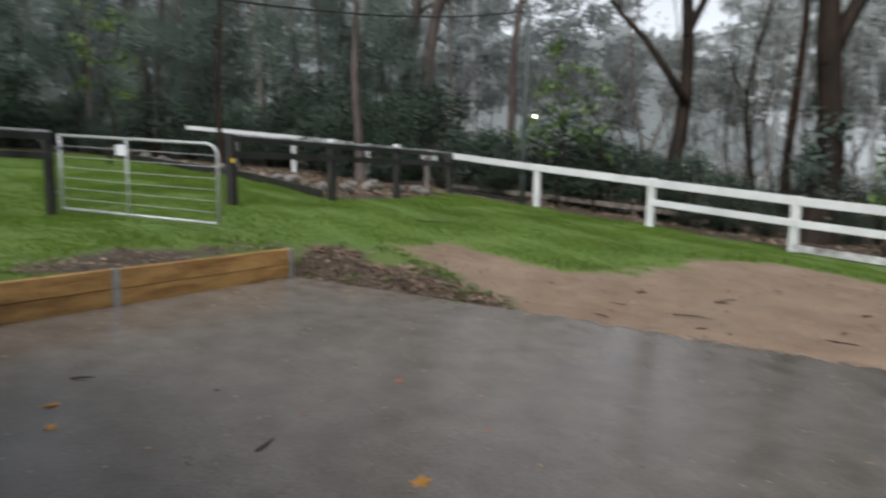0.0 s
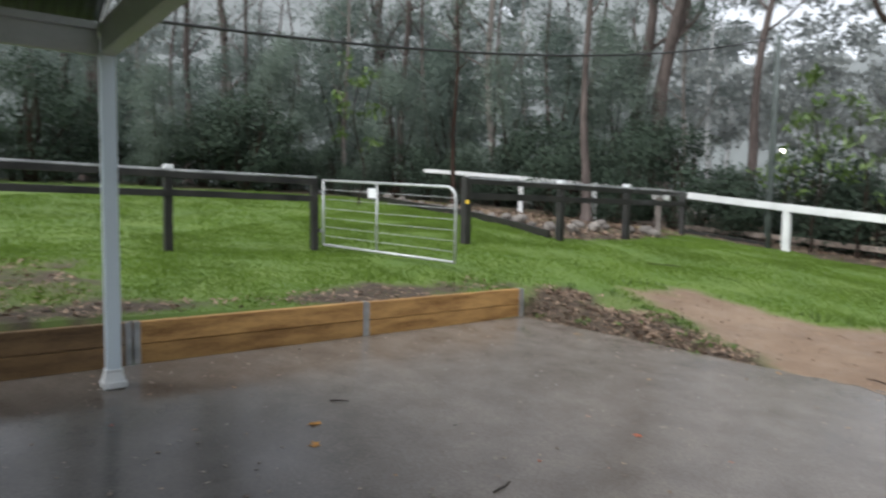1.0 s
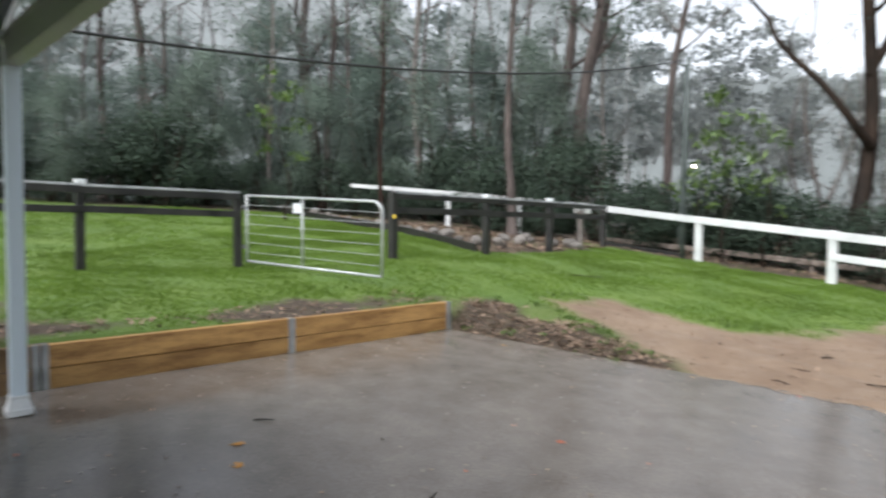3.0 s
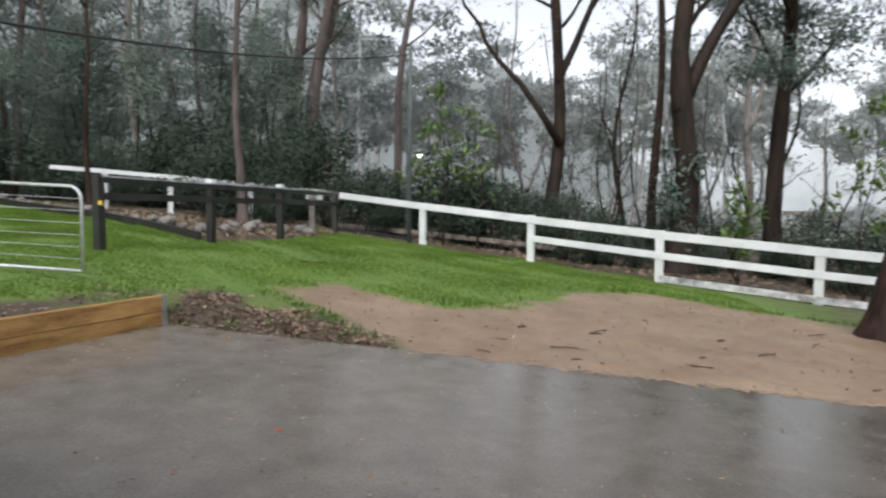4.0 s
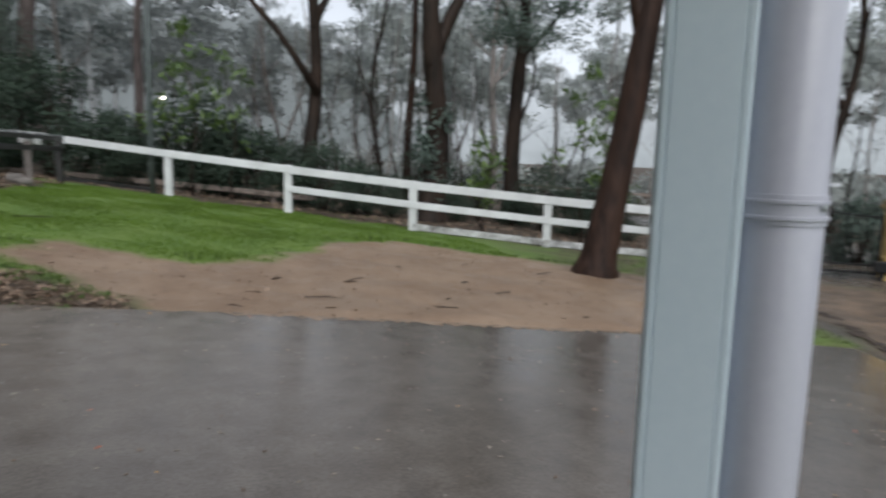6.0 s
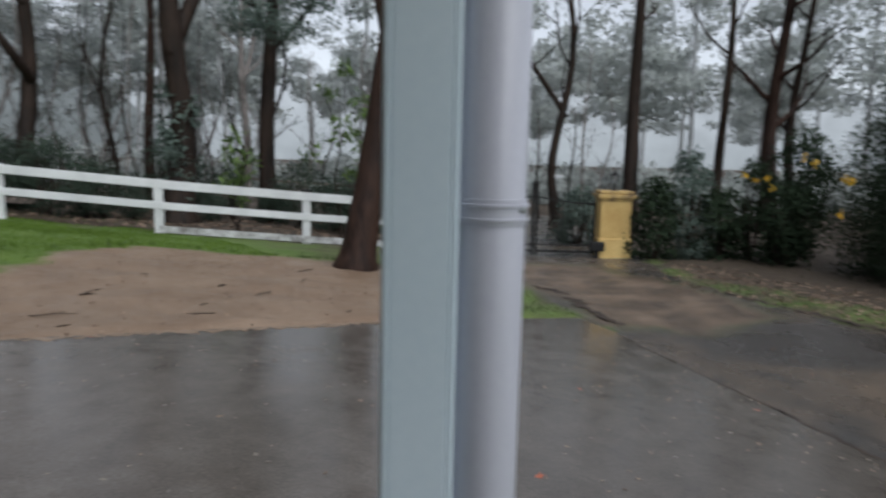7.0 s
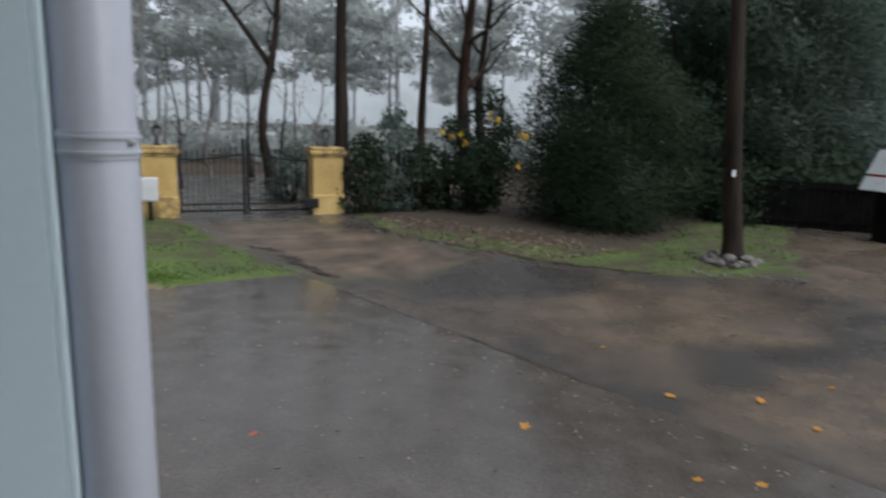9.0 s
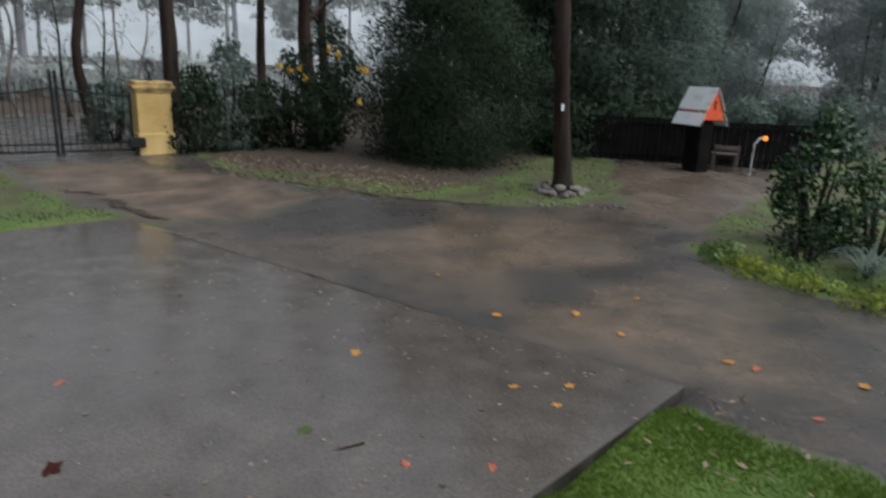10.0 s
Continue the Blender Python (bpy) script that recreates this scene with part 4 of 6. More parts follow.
def cable(a, b, sag, rad, label):
    root = thing("overhead_cable", a[0], a[1], a[2], label, "cable")
    bm = bmesh.new()
    pts = []
    for k in range(25):
        f = k / 24
        pts.append(((b[0] - a[0]) * f, (b[1] - a[1]) * f, (b[2] - a[2]) * f - sag * 4 * f * (1 - f)))
    tube(bm, pts, rad, 6)
    part("strand", bm, M_WIRE, root)


cable((1.1, 18.95, 5.78), (-7.6, 1.8, 3.3), 0.65, 0.018, "black overhead power cable from the pole to the house")

# ---- plants ----
def quads(name, c, d, s, material, parent=None, label="", normals=None):
    """Leaves as diamonds: centres c, half lengths d, half widths s (arrays of vectors); normals shade a clump as one soft mass."""
    k = len(c)
    if normals is not None:
        s = np.where(np.einsum("ij,ij->i", np.cross(s, d), normals)[:, None] < 0, -s, s)
    co = np.stack([c - d, c + s, c + d * 1.05, c - s], 1).reshape(-1, 3)
    me = bpy.data.meshes.new(name)
    me.vertices.add(4 * k)
    me.vertices.foreach_set("co", co.astype(np.float32).ravel())
    me.loops.add(4 * k)
    me.loops.foreach_set("vertex_index", np.arange(4 * k, dtype=np.int32))
    me.polygons.add(k)
    me.polygons.foreach_set("loop_start", np.arange(0, 4 * k, 4, dtype=np.int32))
    me.polygons.foreach_set("loop_total", np.full(k, 4, np.int32))
    me.update(calc_edges=True)
    me.validate()
    if normals is not None:
        me.polygons.foreach_set("use_smooth", np.ones(k, bool))
        me.normals_split_custom_set_from_vertices(np.repeat(normals, 4, axis=0).tolist())
    return link(name, me, material, parent, label)


def unit(a):
    return a / np.maximum(np.linalg.norm(a, axis=1, keepdims=True), 1e-6)


def foliage(name, clumps, per, size, thin_, material, parent=None, droop=0.3, label="", rng=None, flat=0.0):
    """clumps: rows of x, y, z, radius, squash. per: leaves in a clump of radius 1."""
    rng = rng or NR
    cs, ns = [], []
    for x, y, z, r, q in clumps:
        k = max(4, int(per * r * r))
        p = rng.normal(size=(k, 3))
        p = unit(p) * (rng.random((k, 1)) ** 0.45) * r
        ns.append(p / r)
        p[:, 2] *= q
        cs.append(p + (x, y, z))
    c = np.concatenate(cs)
    k = len(c)
    soft = unit(np.concatenate(ns) * 0.9 + unit(c - c.mean(axis=0)) * 0.5 + rng.normal(size=(k, 3)) * 0.14 + (0, 0, 0.4))
    d = rng.normal(size=(k, 3))
    d[:, 2] -= droop * 2
    d = unit(d)
    s = unit(np.cross(d, rng.normal(size=(k, 3)) + (0, 0, flat * 3)))
    ln = size * rng.uniform(0.6, 1.35, (k, 1)) / 2
    return quads(name, c, d * ln, s * ln * thin_, material, parent, label, soft)


def limb(bm, start, direction, length, r0, rng, bend=0.25, steps=6, sides=6, rise=0.15):
    """A crooked tapering branch; returns its points."""
    p, d = Vector(start), Vector(direction).normalized()
    pts, rad = [p.copy()], [r0]
    for k in range(steps):
        d = (d + Vector((rng.uniform(-1, 1), rng.uniform(-1, 1), rng.uniform(-0.6, 1) + rise)) * bend).normalized()
        p = p + d * (length / steps)
        pts.append(p.copy())
        rad.append(r0 * (1 - 0.8 * (k + 1) / steps))
    tube(bm, pts, rad, sides)
    return pts


def gum_tree(x, y, height, r, seed, bark, leaves, label, lean=(0.0, 0.0), fork=None, limbs=7, first=0.35, crown=0.9, per=110, leaf=0.16, low=None, flare=1.5, name="gum_tree", sink=0.15, bend=0.5, canopy=None):
    """fork: (height, direction in degrees, spread) of a second leader. first: where on the trunk the limbs begin."""
    rng = random.Random(seed)
    nr = np.random.default_rng(seed)
    z = land(x, y)
    root = thing(name, x, y, z, label, "tree")
    bm = bmesh.new()
    pts, rad = [], []
    n = 14
    ph = rng.uniform(0, 6)
    for k in range(n + 1):
        f = k / n
        h = -sink + f * (height + sink)
        wig = bend * r * 2.2 * math.sin(f * 7 + ph) * min(1, f * 4)
        pts.append((lean[0] * h + wig, lean[1] * h + wig * math.cos(ph), h))
        rad.append(r * (1 - 0.72 * f) * (1 + (flare - 1) * math.exp(-max(h, 0) / 0.22)))
    fine = [(0, 0, -sink)] + [(lean[0] * h, lean[1] * h, h) for h in (0.05, 0.18, 0.36)] + pts[2:]
    finer = [r * flare * 1.12, r * flare, r * (1 + (flare - 1) * 0.5), r * (1 + (flare - 1) * 0.2)] + rad[2:]
    tube(bm, fine, finer, 12, wobble=0.22)
    part("trunk", bm, bark, root, smooth=True)
    clumps = []

    def on_trunk(f):
        q = f * n
        k = min(int(q), n - 1)
        return Vector(pts[k]).lerp(Vector(pts[k + 1]), q - k), rad[k]
    if fork:
        fh, fd, fs = fork
        bm = bmesh.new()
        p, rr = on_trunk(fh / height)
        d = Vector((math.cos(radians(fd)) * fs, math.sin(radians(fd)) * fs, 1))
        a = limb(bm, p - d * 0.2, d, (height - fh) * 0.95, rr * 0.78, rng, 0.10, 10, 9, 0.1)
        clumps += [(*q, crown * rng.uniform(0.7, 1.1), 0.7) for q in a[5:]]
        for q in a[3:9:2]:
            az = rng.uniform(0, 6.28)
            b = limb(bm, q, (math.cos(az), math.sin(az), 0.7), height * 0.16, rr * 0.25, rng)
            clumps += [(*b[-1], crown, 0.6), (*b[-3], crown * 0.7, 0.6)]
        part("second_leader", bm, bark, root, smooth=True)
    for k in range(limbs):
        bm = bmesh.new()
        f = first + (0.97 - first) * (k + rng.random() * 0.6) / limbs
        p, rr = on_trunk(f)
        az = k * 2.4 + rng.uniform(-0.6, 0.6)
        ln = height * rng.uniform(0.16, 0.27) * (1.15 - 0.5 * f)
        a = limb(bm, p, (math.cos(az), math.sin(az), rng.uniform(0.5, 1.1)), ln, rr * 0.45, rng)
        clumps += [(*a[-1], crown * rng.uniform(0.8, 1.2), 0.6), (*a[-2], crown * 0.8, 0.55)]
        for q in (a[2], a[4]):
            b = limb(bm, q, (math.cos(az + rng.uniform(-1.3, 1.3)), math.sin(az + rng.uniform(-1.3, 1.3)), 0.6), ln * 0.5, rr * 0.18, rng, steps=4, sides=5)
            clumps.append((*b[-1], crown * rng.uniform(0.6, 1.0), 0.6))
        part("limb", bm, bark, root, smooth=True)
    if low:
        clumps += [(nr.normal() * low[1], nr.normal() * low[1], nr.uniform(0.3, low[0]), low[2] * nr.uniform(0.6, 1.2), 0.9) for _ in range(low[3])]
    if canopy:
        for _ in range(canopy[4]):
            az, q = rng.uniform(0, 6.28), canopy[2] * rng.uniform(0.3, 1.1)
            clumps.append((math.cos(az) * q, math.sin(az) * q, rng.uniform(canopy[0], canopy[1]) + 0.5 - 0.22 * q, canopy[3] * rng.uniform(0.6, 1.1), 0.5))
    if per:
        foliage("crown", clumps, per, leaf, 0.30, leaves, root, 0.5, rng=nr)
    return root


def bush(x, y, height, radius, seed, leaves, label, name="shrub", per=260, leaf=0.11, stems=6, bark=None, dense=18, thin_=0.42, droop=0.1, category="shrub", base=0.15, taper=0.0):
    rng = random.Random(seed)
    nr = np.random.default_rng(seed)
    root = thing(name, x, y, land(x, y), label, category)
    for k in range(stems):
        bm = bmesh.new()
        az = 6.28 * k / stems + rng.uniform(-0.4, 0.4)
        limb(bm, (math.cos(az) * 0.06, math.sin(az) * 0.06, -0.05), (math.cos(az) * 0.4 * radius / height, math.sin(az) * 0.4 * radius / height, 1), height * 0.8, 0.03 + 0.006 * height, rng, 0.15, 5, 5)
        part("stem", bm, bark or M_BARK, root)
    cl = []
    for k in range(dense):
        f = (k + 0.5) / dense
        w = radius * math.sqrt(max(0.05, 1 - (2 * f * 0.92 - 0.75) ** 2 / 1.25)) * (0.9 if f > base else 0.75) * (1 - taper * f)
        az, q = rng.uniform(0, 6.28), rng.uniform(0.2, 1) ** 0.5
        rr = radius * rng.uniform(0.26, 0.46) * (1 - taper * f * 0.6)
        cl.append((math.cos(az) * (w - rr * 0.6) * q, math.sin(az) * (w - rr * 0.6) * q, height * (base + (1 - base) * f) - rr * 0.3, rr, 0.8))
    foliage("leaves", cl, per, leaf, thin_, leaves, root, droop, rng=nr)
    return root


def polar(az, dist):
    """A place at that bearing (degrees to the left of +y) and distance from the carport."""
    return -math.sin(radians(az)) * dist, math.cos(radians(az)) * dist


# -- the trees that stand out singly --
gum_tree(8.35, 9.55, 13, 0.30, 1, M_BARK_RED, M_LEAF_GREY, "large wet red-brown gum tree standing at the edge of the sand", lean=(0.165, -0.03), fork=(4.5, 150, 0.22), limbs=6, first=0.5, crown=0.9, flare=1.4, bend=0.12, sink=0.3)
crooked = gum_tree(5.68, 20.2, 13, 0.25, 2, M_BARK, M_LEAF_GREY, "crooked dark gum tree with a long bare limb behind the fence", lean=(0.02, 0.0), fork=(5.6, 20, 0.35), limbs=7, first=0.5, per=55, crown=0.8)
gum_tree(8.42, 17.05, 14, 0.36, 3, M_BARK, M_LEAF_GREY, "thick dark forked gum tree with ivy round its trunk", lean=(0.055, 0.02), fork=(4.6, 20, 0.45), limbs=7, first=0.45, per=70, crown=1.0)
gum_tree(12.1, 18.4, 13, 0.29, 5, M_BARK, M_LEAF_DARK, "dark gum tree with a rounded low crown behind the white fence", lean=(0.012, 0.0), limbs=13, first=0.40, per=240, crown=1.05, bend=0.15, canopy=(5.3, 9.0, 2.1, 1.0, 34))
gum_tree(9.83, 21.9, 15, 0.17, 6, M_BARK_RED, M_LEAF_GREY, "slender straight red-barked gum tree in the woods", limbs=6, first=0.5, per=50, crown=0.8)
gum_tree(9.0, 22.6, 10, 0.10, 7, M_BARK, M_LEAF_GREY, "thin crooked sapling gum among bare stems", limbs=6, first=0.3, per=45, crown=0.7, bend=1.4)
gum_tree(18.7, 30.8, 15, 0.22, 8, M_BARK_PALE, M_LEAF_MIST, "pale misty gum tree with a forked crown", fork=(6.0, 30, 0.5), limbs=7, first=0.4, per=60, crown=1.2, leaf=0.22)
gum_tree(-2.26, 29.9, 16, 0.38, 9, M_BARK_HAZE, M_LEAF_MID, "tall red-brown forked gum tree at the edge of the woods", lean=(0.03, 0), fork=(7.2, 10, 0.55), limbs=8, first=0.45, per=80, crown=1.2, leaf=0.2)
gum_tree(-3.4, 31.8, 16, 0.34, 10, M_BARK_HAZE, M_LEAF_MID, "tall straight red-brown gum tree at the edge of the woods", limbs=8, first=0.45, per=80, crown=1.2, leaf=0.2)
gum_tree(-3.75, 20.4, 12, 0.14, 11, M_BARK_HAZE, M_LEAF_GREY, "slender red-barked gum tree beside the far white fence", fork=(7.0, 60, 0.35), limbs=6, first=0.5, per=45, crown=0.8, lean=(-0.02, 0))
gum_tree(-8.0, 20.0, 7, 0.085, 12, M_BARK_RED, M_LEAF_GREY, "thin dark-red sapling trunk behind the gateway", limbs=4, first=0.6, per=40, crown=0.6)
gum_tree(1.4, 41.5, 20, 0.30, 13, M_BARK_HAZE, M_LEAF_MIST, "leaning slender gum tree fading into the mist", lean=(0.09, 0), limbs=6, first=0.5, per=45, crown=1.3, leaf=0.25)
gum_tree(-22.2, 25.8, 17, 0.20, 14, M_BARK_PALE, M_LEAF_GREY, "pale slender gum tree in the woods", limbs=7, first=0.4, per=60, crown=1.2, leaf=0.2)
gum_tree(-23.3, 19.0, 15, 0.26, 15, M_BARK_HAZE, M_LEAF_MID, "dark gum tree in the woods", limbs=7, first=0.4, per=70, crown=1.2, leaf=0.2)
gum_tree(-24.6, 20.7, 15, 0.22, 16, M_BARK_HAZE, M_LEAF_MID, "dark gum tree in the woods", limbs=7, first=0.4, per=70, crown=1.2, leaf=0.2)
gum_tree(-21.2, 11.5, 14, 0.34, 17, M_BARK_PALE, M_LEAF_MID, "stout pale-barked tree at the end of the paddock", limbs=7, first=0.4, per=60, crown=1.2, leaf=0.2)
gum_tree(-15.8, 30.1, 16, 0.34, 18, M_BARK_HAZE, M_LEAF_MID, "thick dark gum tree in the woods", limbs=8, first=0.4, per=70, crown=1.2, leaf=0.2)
gum_tree(22.9, 14.5, 13, 0.20, 19, M_BARK, M_LEAF_GREY, "dark crooked gum tree beyond the iron gate", limbs=7, first=0.35, per=35, crown=0.9, bend=0.9, fork=(4.6, 140, 0.7))
gum_tree(21.7, 10.7, 14, 0.28, 20, M_BARK, M_LEAF_GREY, "straight dark gum tree behind the gate pillar", limbs=7, first=0.45, per=35, crown=0.9)
gum_tree(25.6, 9.1, 13, 0.19, 21, M_BARK, M_LEAF_GREY, "slim bent dark gum tree beyond the pillar", limbs=7, first=0.4, per=30, crown=0.9, bend=1.3)
gum_tree(27.1, 7.7, 13, 0.32, 22, M_BARK_RED, M_LEAF_GREY, "dark gum tree with bare spreading limbs", limbs=10, first=0.3, per=22, crown=0.8)
gum_tree(28.3, 7.3, 12, 0.22, 23, M_BARK, M_LEAF_GREY, "dark gum tree with bare spreading limbs", limbs=11, first=0.25, per=18, crown=0.8, bend=1.0)
gum_tree(12.95, -1.55, 12, 0.165, 24, M_BARK, M_LEAF_DARK, "dark red-brown tree with stones round its foot on the drive's edge", limbs=6, first=0.6, per=90, crown=1.1, flare=1.5, bend=0.1, lean=(0.0, 0.075))

bm = bmesh.new()
tube(bm, [(0.32, 0.0, 3.4), (-0.1, -0.15, 3.95), (-0.38, -0.3, 4.3), (-1.0, -0.15, 5.2), (-1.7, 0.0, 5.95), (-2.1, 0.07, 6.5), (-2.3, 0.1, 7.05), (-2.75, 0.16, 7.6), (-3.0, 0.2, 8.4)], [0.13, 0.12, 0.11, 0.095, 0.08, 0.07, 0.06, 0.045, 0.02], 8)
tube(bm, [(-1.7, 0.0, 5.95), (-1.75, 0.2, 6.5), (-1.5, 0.3, 7.2)], [0.05, 0.035, 0.012], 6)
part("bare_limb", bm, M_BARK, crooked, "long bare crooked limb", smooth=True)

# -- bare thin stems and saplings behind the fence --
for k in range(24):
    az = -13 - 17 * k / 23 + R.uniform(-1, 1)
    px, py = polar(az, R.uniform(20.5, 30))
    gum_tree(px, py, R.uniform(4, 8), R.uniform(0.03, 0.06), 100 + k, R.choice((M_BARK, M_BARK_PALE, M_BARK_HAZE)), M_LEAF_GREY, "thin bare sapling in the wet undergrowth", lean=(R.uniform(-0.12, 0.12), 0), limbs=7, first=0.2, per=22, crown=0.55, bend=2.0, name="sapling", leaf=0.13)
for k in range(16):
    az = -30 - 32 * k / 15 + R.uniform(-1, 1)
    px, py = polar(az, R.uniform(24, 34))
    gum_tree(px, py, R.uniform(4, 9), R.uniform(0.04, 0.08), 140 + k, R.choice((M_BARK, M_BARK_PALE)), M_LEAF_GREY, "thin bare sapling in the misty woods", lean=(R.uniform(-0.1, 0.1), 0), limbs=7, first=0.25, per=20, crown=0.6, bend=2.0, name="sapling", leaf=0.14)
# light-leaved saplings
for k, (az, dist, h) in enumerate(((-6.6, 19.6, 4.6), (-9.6, 19.8, 4.0), (-5.0, 20.2, 3.4), (-39.5, 17.0, 4.0), (-41.5, 17.6, 3.2), (-31.0, 16.8, 2.2), (30, 20, 4.2))):
    px, py = polar(az, dist)
    gum_tree(px, py, h, 0.03, 170 + k, M_BARK, M_LEAF_LIME, "young gum sapling with drooping light green leaves", limbs=8, first=0.3, per=60, crown=0.36, bend=2.0, name="sapling", leaf=0.26)

# -- evergreen understory: a few kinds, repeated --
kinds = []
for k in range(4):
    kinds.append(bush(*polar(50 - 14 * k, 27 + k), 5.6 + k * 0.6, 2.0 + 0.2 * k, 200 + k, (M_LEAF_DARK, M_LEAF_MID)[k % 2], "dense dark green wattle tree in the wet woods", "wattle_tree", per=480, leaf=0.14, stems=3, dense=30, thin_=0.3, droop=0.3, category="tree", base=0.08))
    tagged(kinds[-1], group="wattles at the wood's edge")
spots = [(62, 24, 0.9), (57, 27, 0.8), (52, 31, 1.1), (46, 25, 0.6), (41, 28, 1.0), (36, 27, 0.85), (31, 31, 1.15), (27, 27, 0.8), (22.5, 31, 1.2), (18, 27, 0.95), (13.5, 29, 1.1), (9.0, 31, 1.1), (60, 33, 1.1), (49, 36, 1.1), (39, 35, 1.0), (24, 36, 1.0)]
for k, (az, dist, s) in enumerate(spots):
    px, py = polar(az, dist)
    copy_thing(kinds[k % 4], pose(px, py, land(px, py), 0, 0, R.uniform(0, 360)) @ Matrix.Diagonal((s, s, s * R.uniform(0.85, 1.15), 1)))
# tall slim gums that fill the wood's edge; farther ones get the hazed leaf colour
for k in range(34):
    az = 66 - 62 * k / 33 + R.uniform(-1.2, 1.2)
    dist = R.uniform(27, 43)
    px, py = polar(az, dist)
    gum_tree(px, py, R.uniform(11, 17), R.uniform(0.08, 0.2), 400 + k, R.choice((M_BARK_HAZE, M_BARK_HAZE, M_BARK_HAZE, M_BARK_PALE)), M_LEAF_MID if dist < 29 else M_LEAF_HAZE_LOW, "tall slim gum tree in the misty wood", lean=(R.uniform(-0.05, 0.05), R.uniform(-0.03, 0.03)), limbs=8, first=0.22, per=62, crown=1.0, leaf=0.19, bend=0.9)
# low dark shrubs along the wood's edge
low = []
for k in range(3):
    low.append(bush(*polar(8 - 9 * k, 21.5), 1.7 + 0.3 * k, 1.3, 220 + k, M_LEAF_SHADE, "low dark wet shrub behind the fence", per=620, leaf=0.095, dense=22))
    tagged(low[-1], group="shrubs behind the fence")
for k in range(58):
    az = 64 - 108 * k / 57 + R.uniform(-0.8, 0.8)
    dist = (25.5 if az > 14 else 22.5 if az > 3 else 20.8 if az > -14 else 19.0 if az > -28 else 19.5) + R.uniform(-0.6, 2.2)
    px, py = polar(az, dist)
    s = R.choice((0.55, 0.75, 0.9, 1.1, 1.35)) * R.uniform(0.85, 1.1) * (1.25 if az > 0 else 1.0 if az > -20 else 0.72)
    copy_thing(low[k % 3], pose(px, py, land(px, py), 0, 0, R.uniform(0, 360)) @ Matrix.Diagonal((s * 1.2, s * 1.2, s, 1)))

# ivy on the forked tree
iv = [(8.42 + 0.05 * h + R.uniform(-0.3, 0.3), 17.05 + R.uniform(-0.3, 0.3), land(8.4, 17) + h, 0.42, 1.0) for h in np.linspace(0.4, 3.4, 12)]
o = foliage("ivy", iv, 520, 0.17, 0.5, M_LEAF_DARK, None, 0.3)
tagged(o, "dark green ivy climbing the forked gum's trunk", "ivy")

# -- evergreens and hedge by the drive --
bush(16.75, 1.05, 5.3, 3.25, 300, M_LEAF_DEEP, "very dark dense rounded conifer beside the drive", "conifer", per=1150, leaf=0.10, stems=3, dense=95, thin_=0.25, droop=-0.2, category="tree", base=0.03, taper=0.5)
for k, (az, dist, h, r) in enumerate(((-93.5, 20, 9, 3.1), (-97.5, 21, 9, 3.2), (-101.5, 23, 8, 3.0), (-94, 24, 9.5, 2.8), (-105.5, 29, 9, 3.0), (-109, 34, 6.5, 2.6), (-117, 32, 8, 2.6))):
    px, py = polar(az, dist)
    bush(px, py, h, r, 310 + k, M_LEAF_SHADE if k in (0, 1, 3) else M_LEAF_DARK if k == 2 else M_LEAF_HAZE_LOW, "tall dark evergreen tree behind the drive" if k in (0, 1, 3) else "green tree beyond the play hut", "evergreen_tree", per=520, leaf=0.17, stems=3, dense=56, thin_=0.25, droop=0.2, category="tree", base=0.05)
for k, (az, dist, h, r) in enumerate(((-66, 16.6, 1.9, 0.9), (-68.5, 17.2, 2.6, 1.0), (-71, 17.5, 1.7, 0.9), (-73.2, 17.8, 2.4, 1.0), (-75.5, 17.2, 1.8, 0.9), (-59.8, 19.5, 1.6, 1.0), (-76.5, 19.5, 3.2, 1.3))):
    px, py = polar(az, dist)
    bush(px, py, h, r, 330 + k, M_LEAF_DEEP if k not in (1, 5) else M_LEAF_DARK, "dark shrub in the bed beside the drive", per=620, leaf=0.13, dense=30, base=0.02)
# trumpet flowers
for k, (az, dist, z) in enumerate(((-72.6, 16.6, 1.35), (-73.4, 16.6, 1.25), (-74.2, 16.5, 1.3), (-74.6, 16.6, 1.1), (-76.6, 16.3, 1.75), (-77.2, 16.3, 1.65), (-79.4, 14.6, 1.35), (-79.8, 14.6, 1.3), (-79.3, 14.6, 0.7))):
    px, py = polar(az, dist)
    root = thing("trumpet_flower", px, py, z, "drooping yellow trumpet flower on a dark shrub", "flower", "trumpet flowers")
    foliage("petals", [(0, 0, 0, 0.075, 1.3)], 2000, 0.11, 0.4, M_FLOWER, root, 0.8)

# -- camellia, strap leaves and ground cover by the drive --
bush(9.75, -4.75, 1.85, 0.78, 350, M_GLOSS, "glossy dark green camellia bush beside the drive", "camellia", per=1300, leaf=0.085, dense=32, thin_=0.5, base=0.08, taper=0.25)
bush(9.35, -5.45, 1.35, 0.85, 351, M_GLOSS, "glossy dark green camellia bush beside the drive", "camellia", per=800, leaf=0.085, dense=22, thin_=0.5, base=0.1)
bush(8.75, -4.25, 0.55, 0.5, 352, M_LEAF_DEEP, "small dark green shrub at the camellia's foot", per=900, leaf=0.07, dense=14)
o = bush(8.0, -3.55, 0.16, 0.42, 353, M_LEAF_GOLD, "low yellow-green ground cover along the drive", "ground_cover", per=900, leaf=0.065, dense=16, stems=3, category="plant")
for px, py, q in ((7.1, -4.3, 1.05), (7.6, -3.9, 1.0), (6.7, -4.75, 1.0), (8.4, -3.45, 0.9)):
    copy_thing(o, pose(px, py, land(px, py), 0, 0, R.uniform(0, 360)) @ Matrix.Diagonal((q, q, q, 1)))
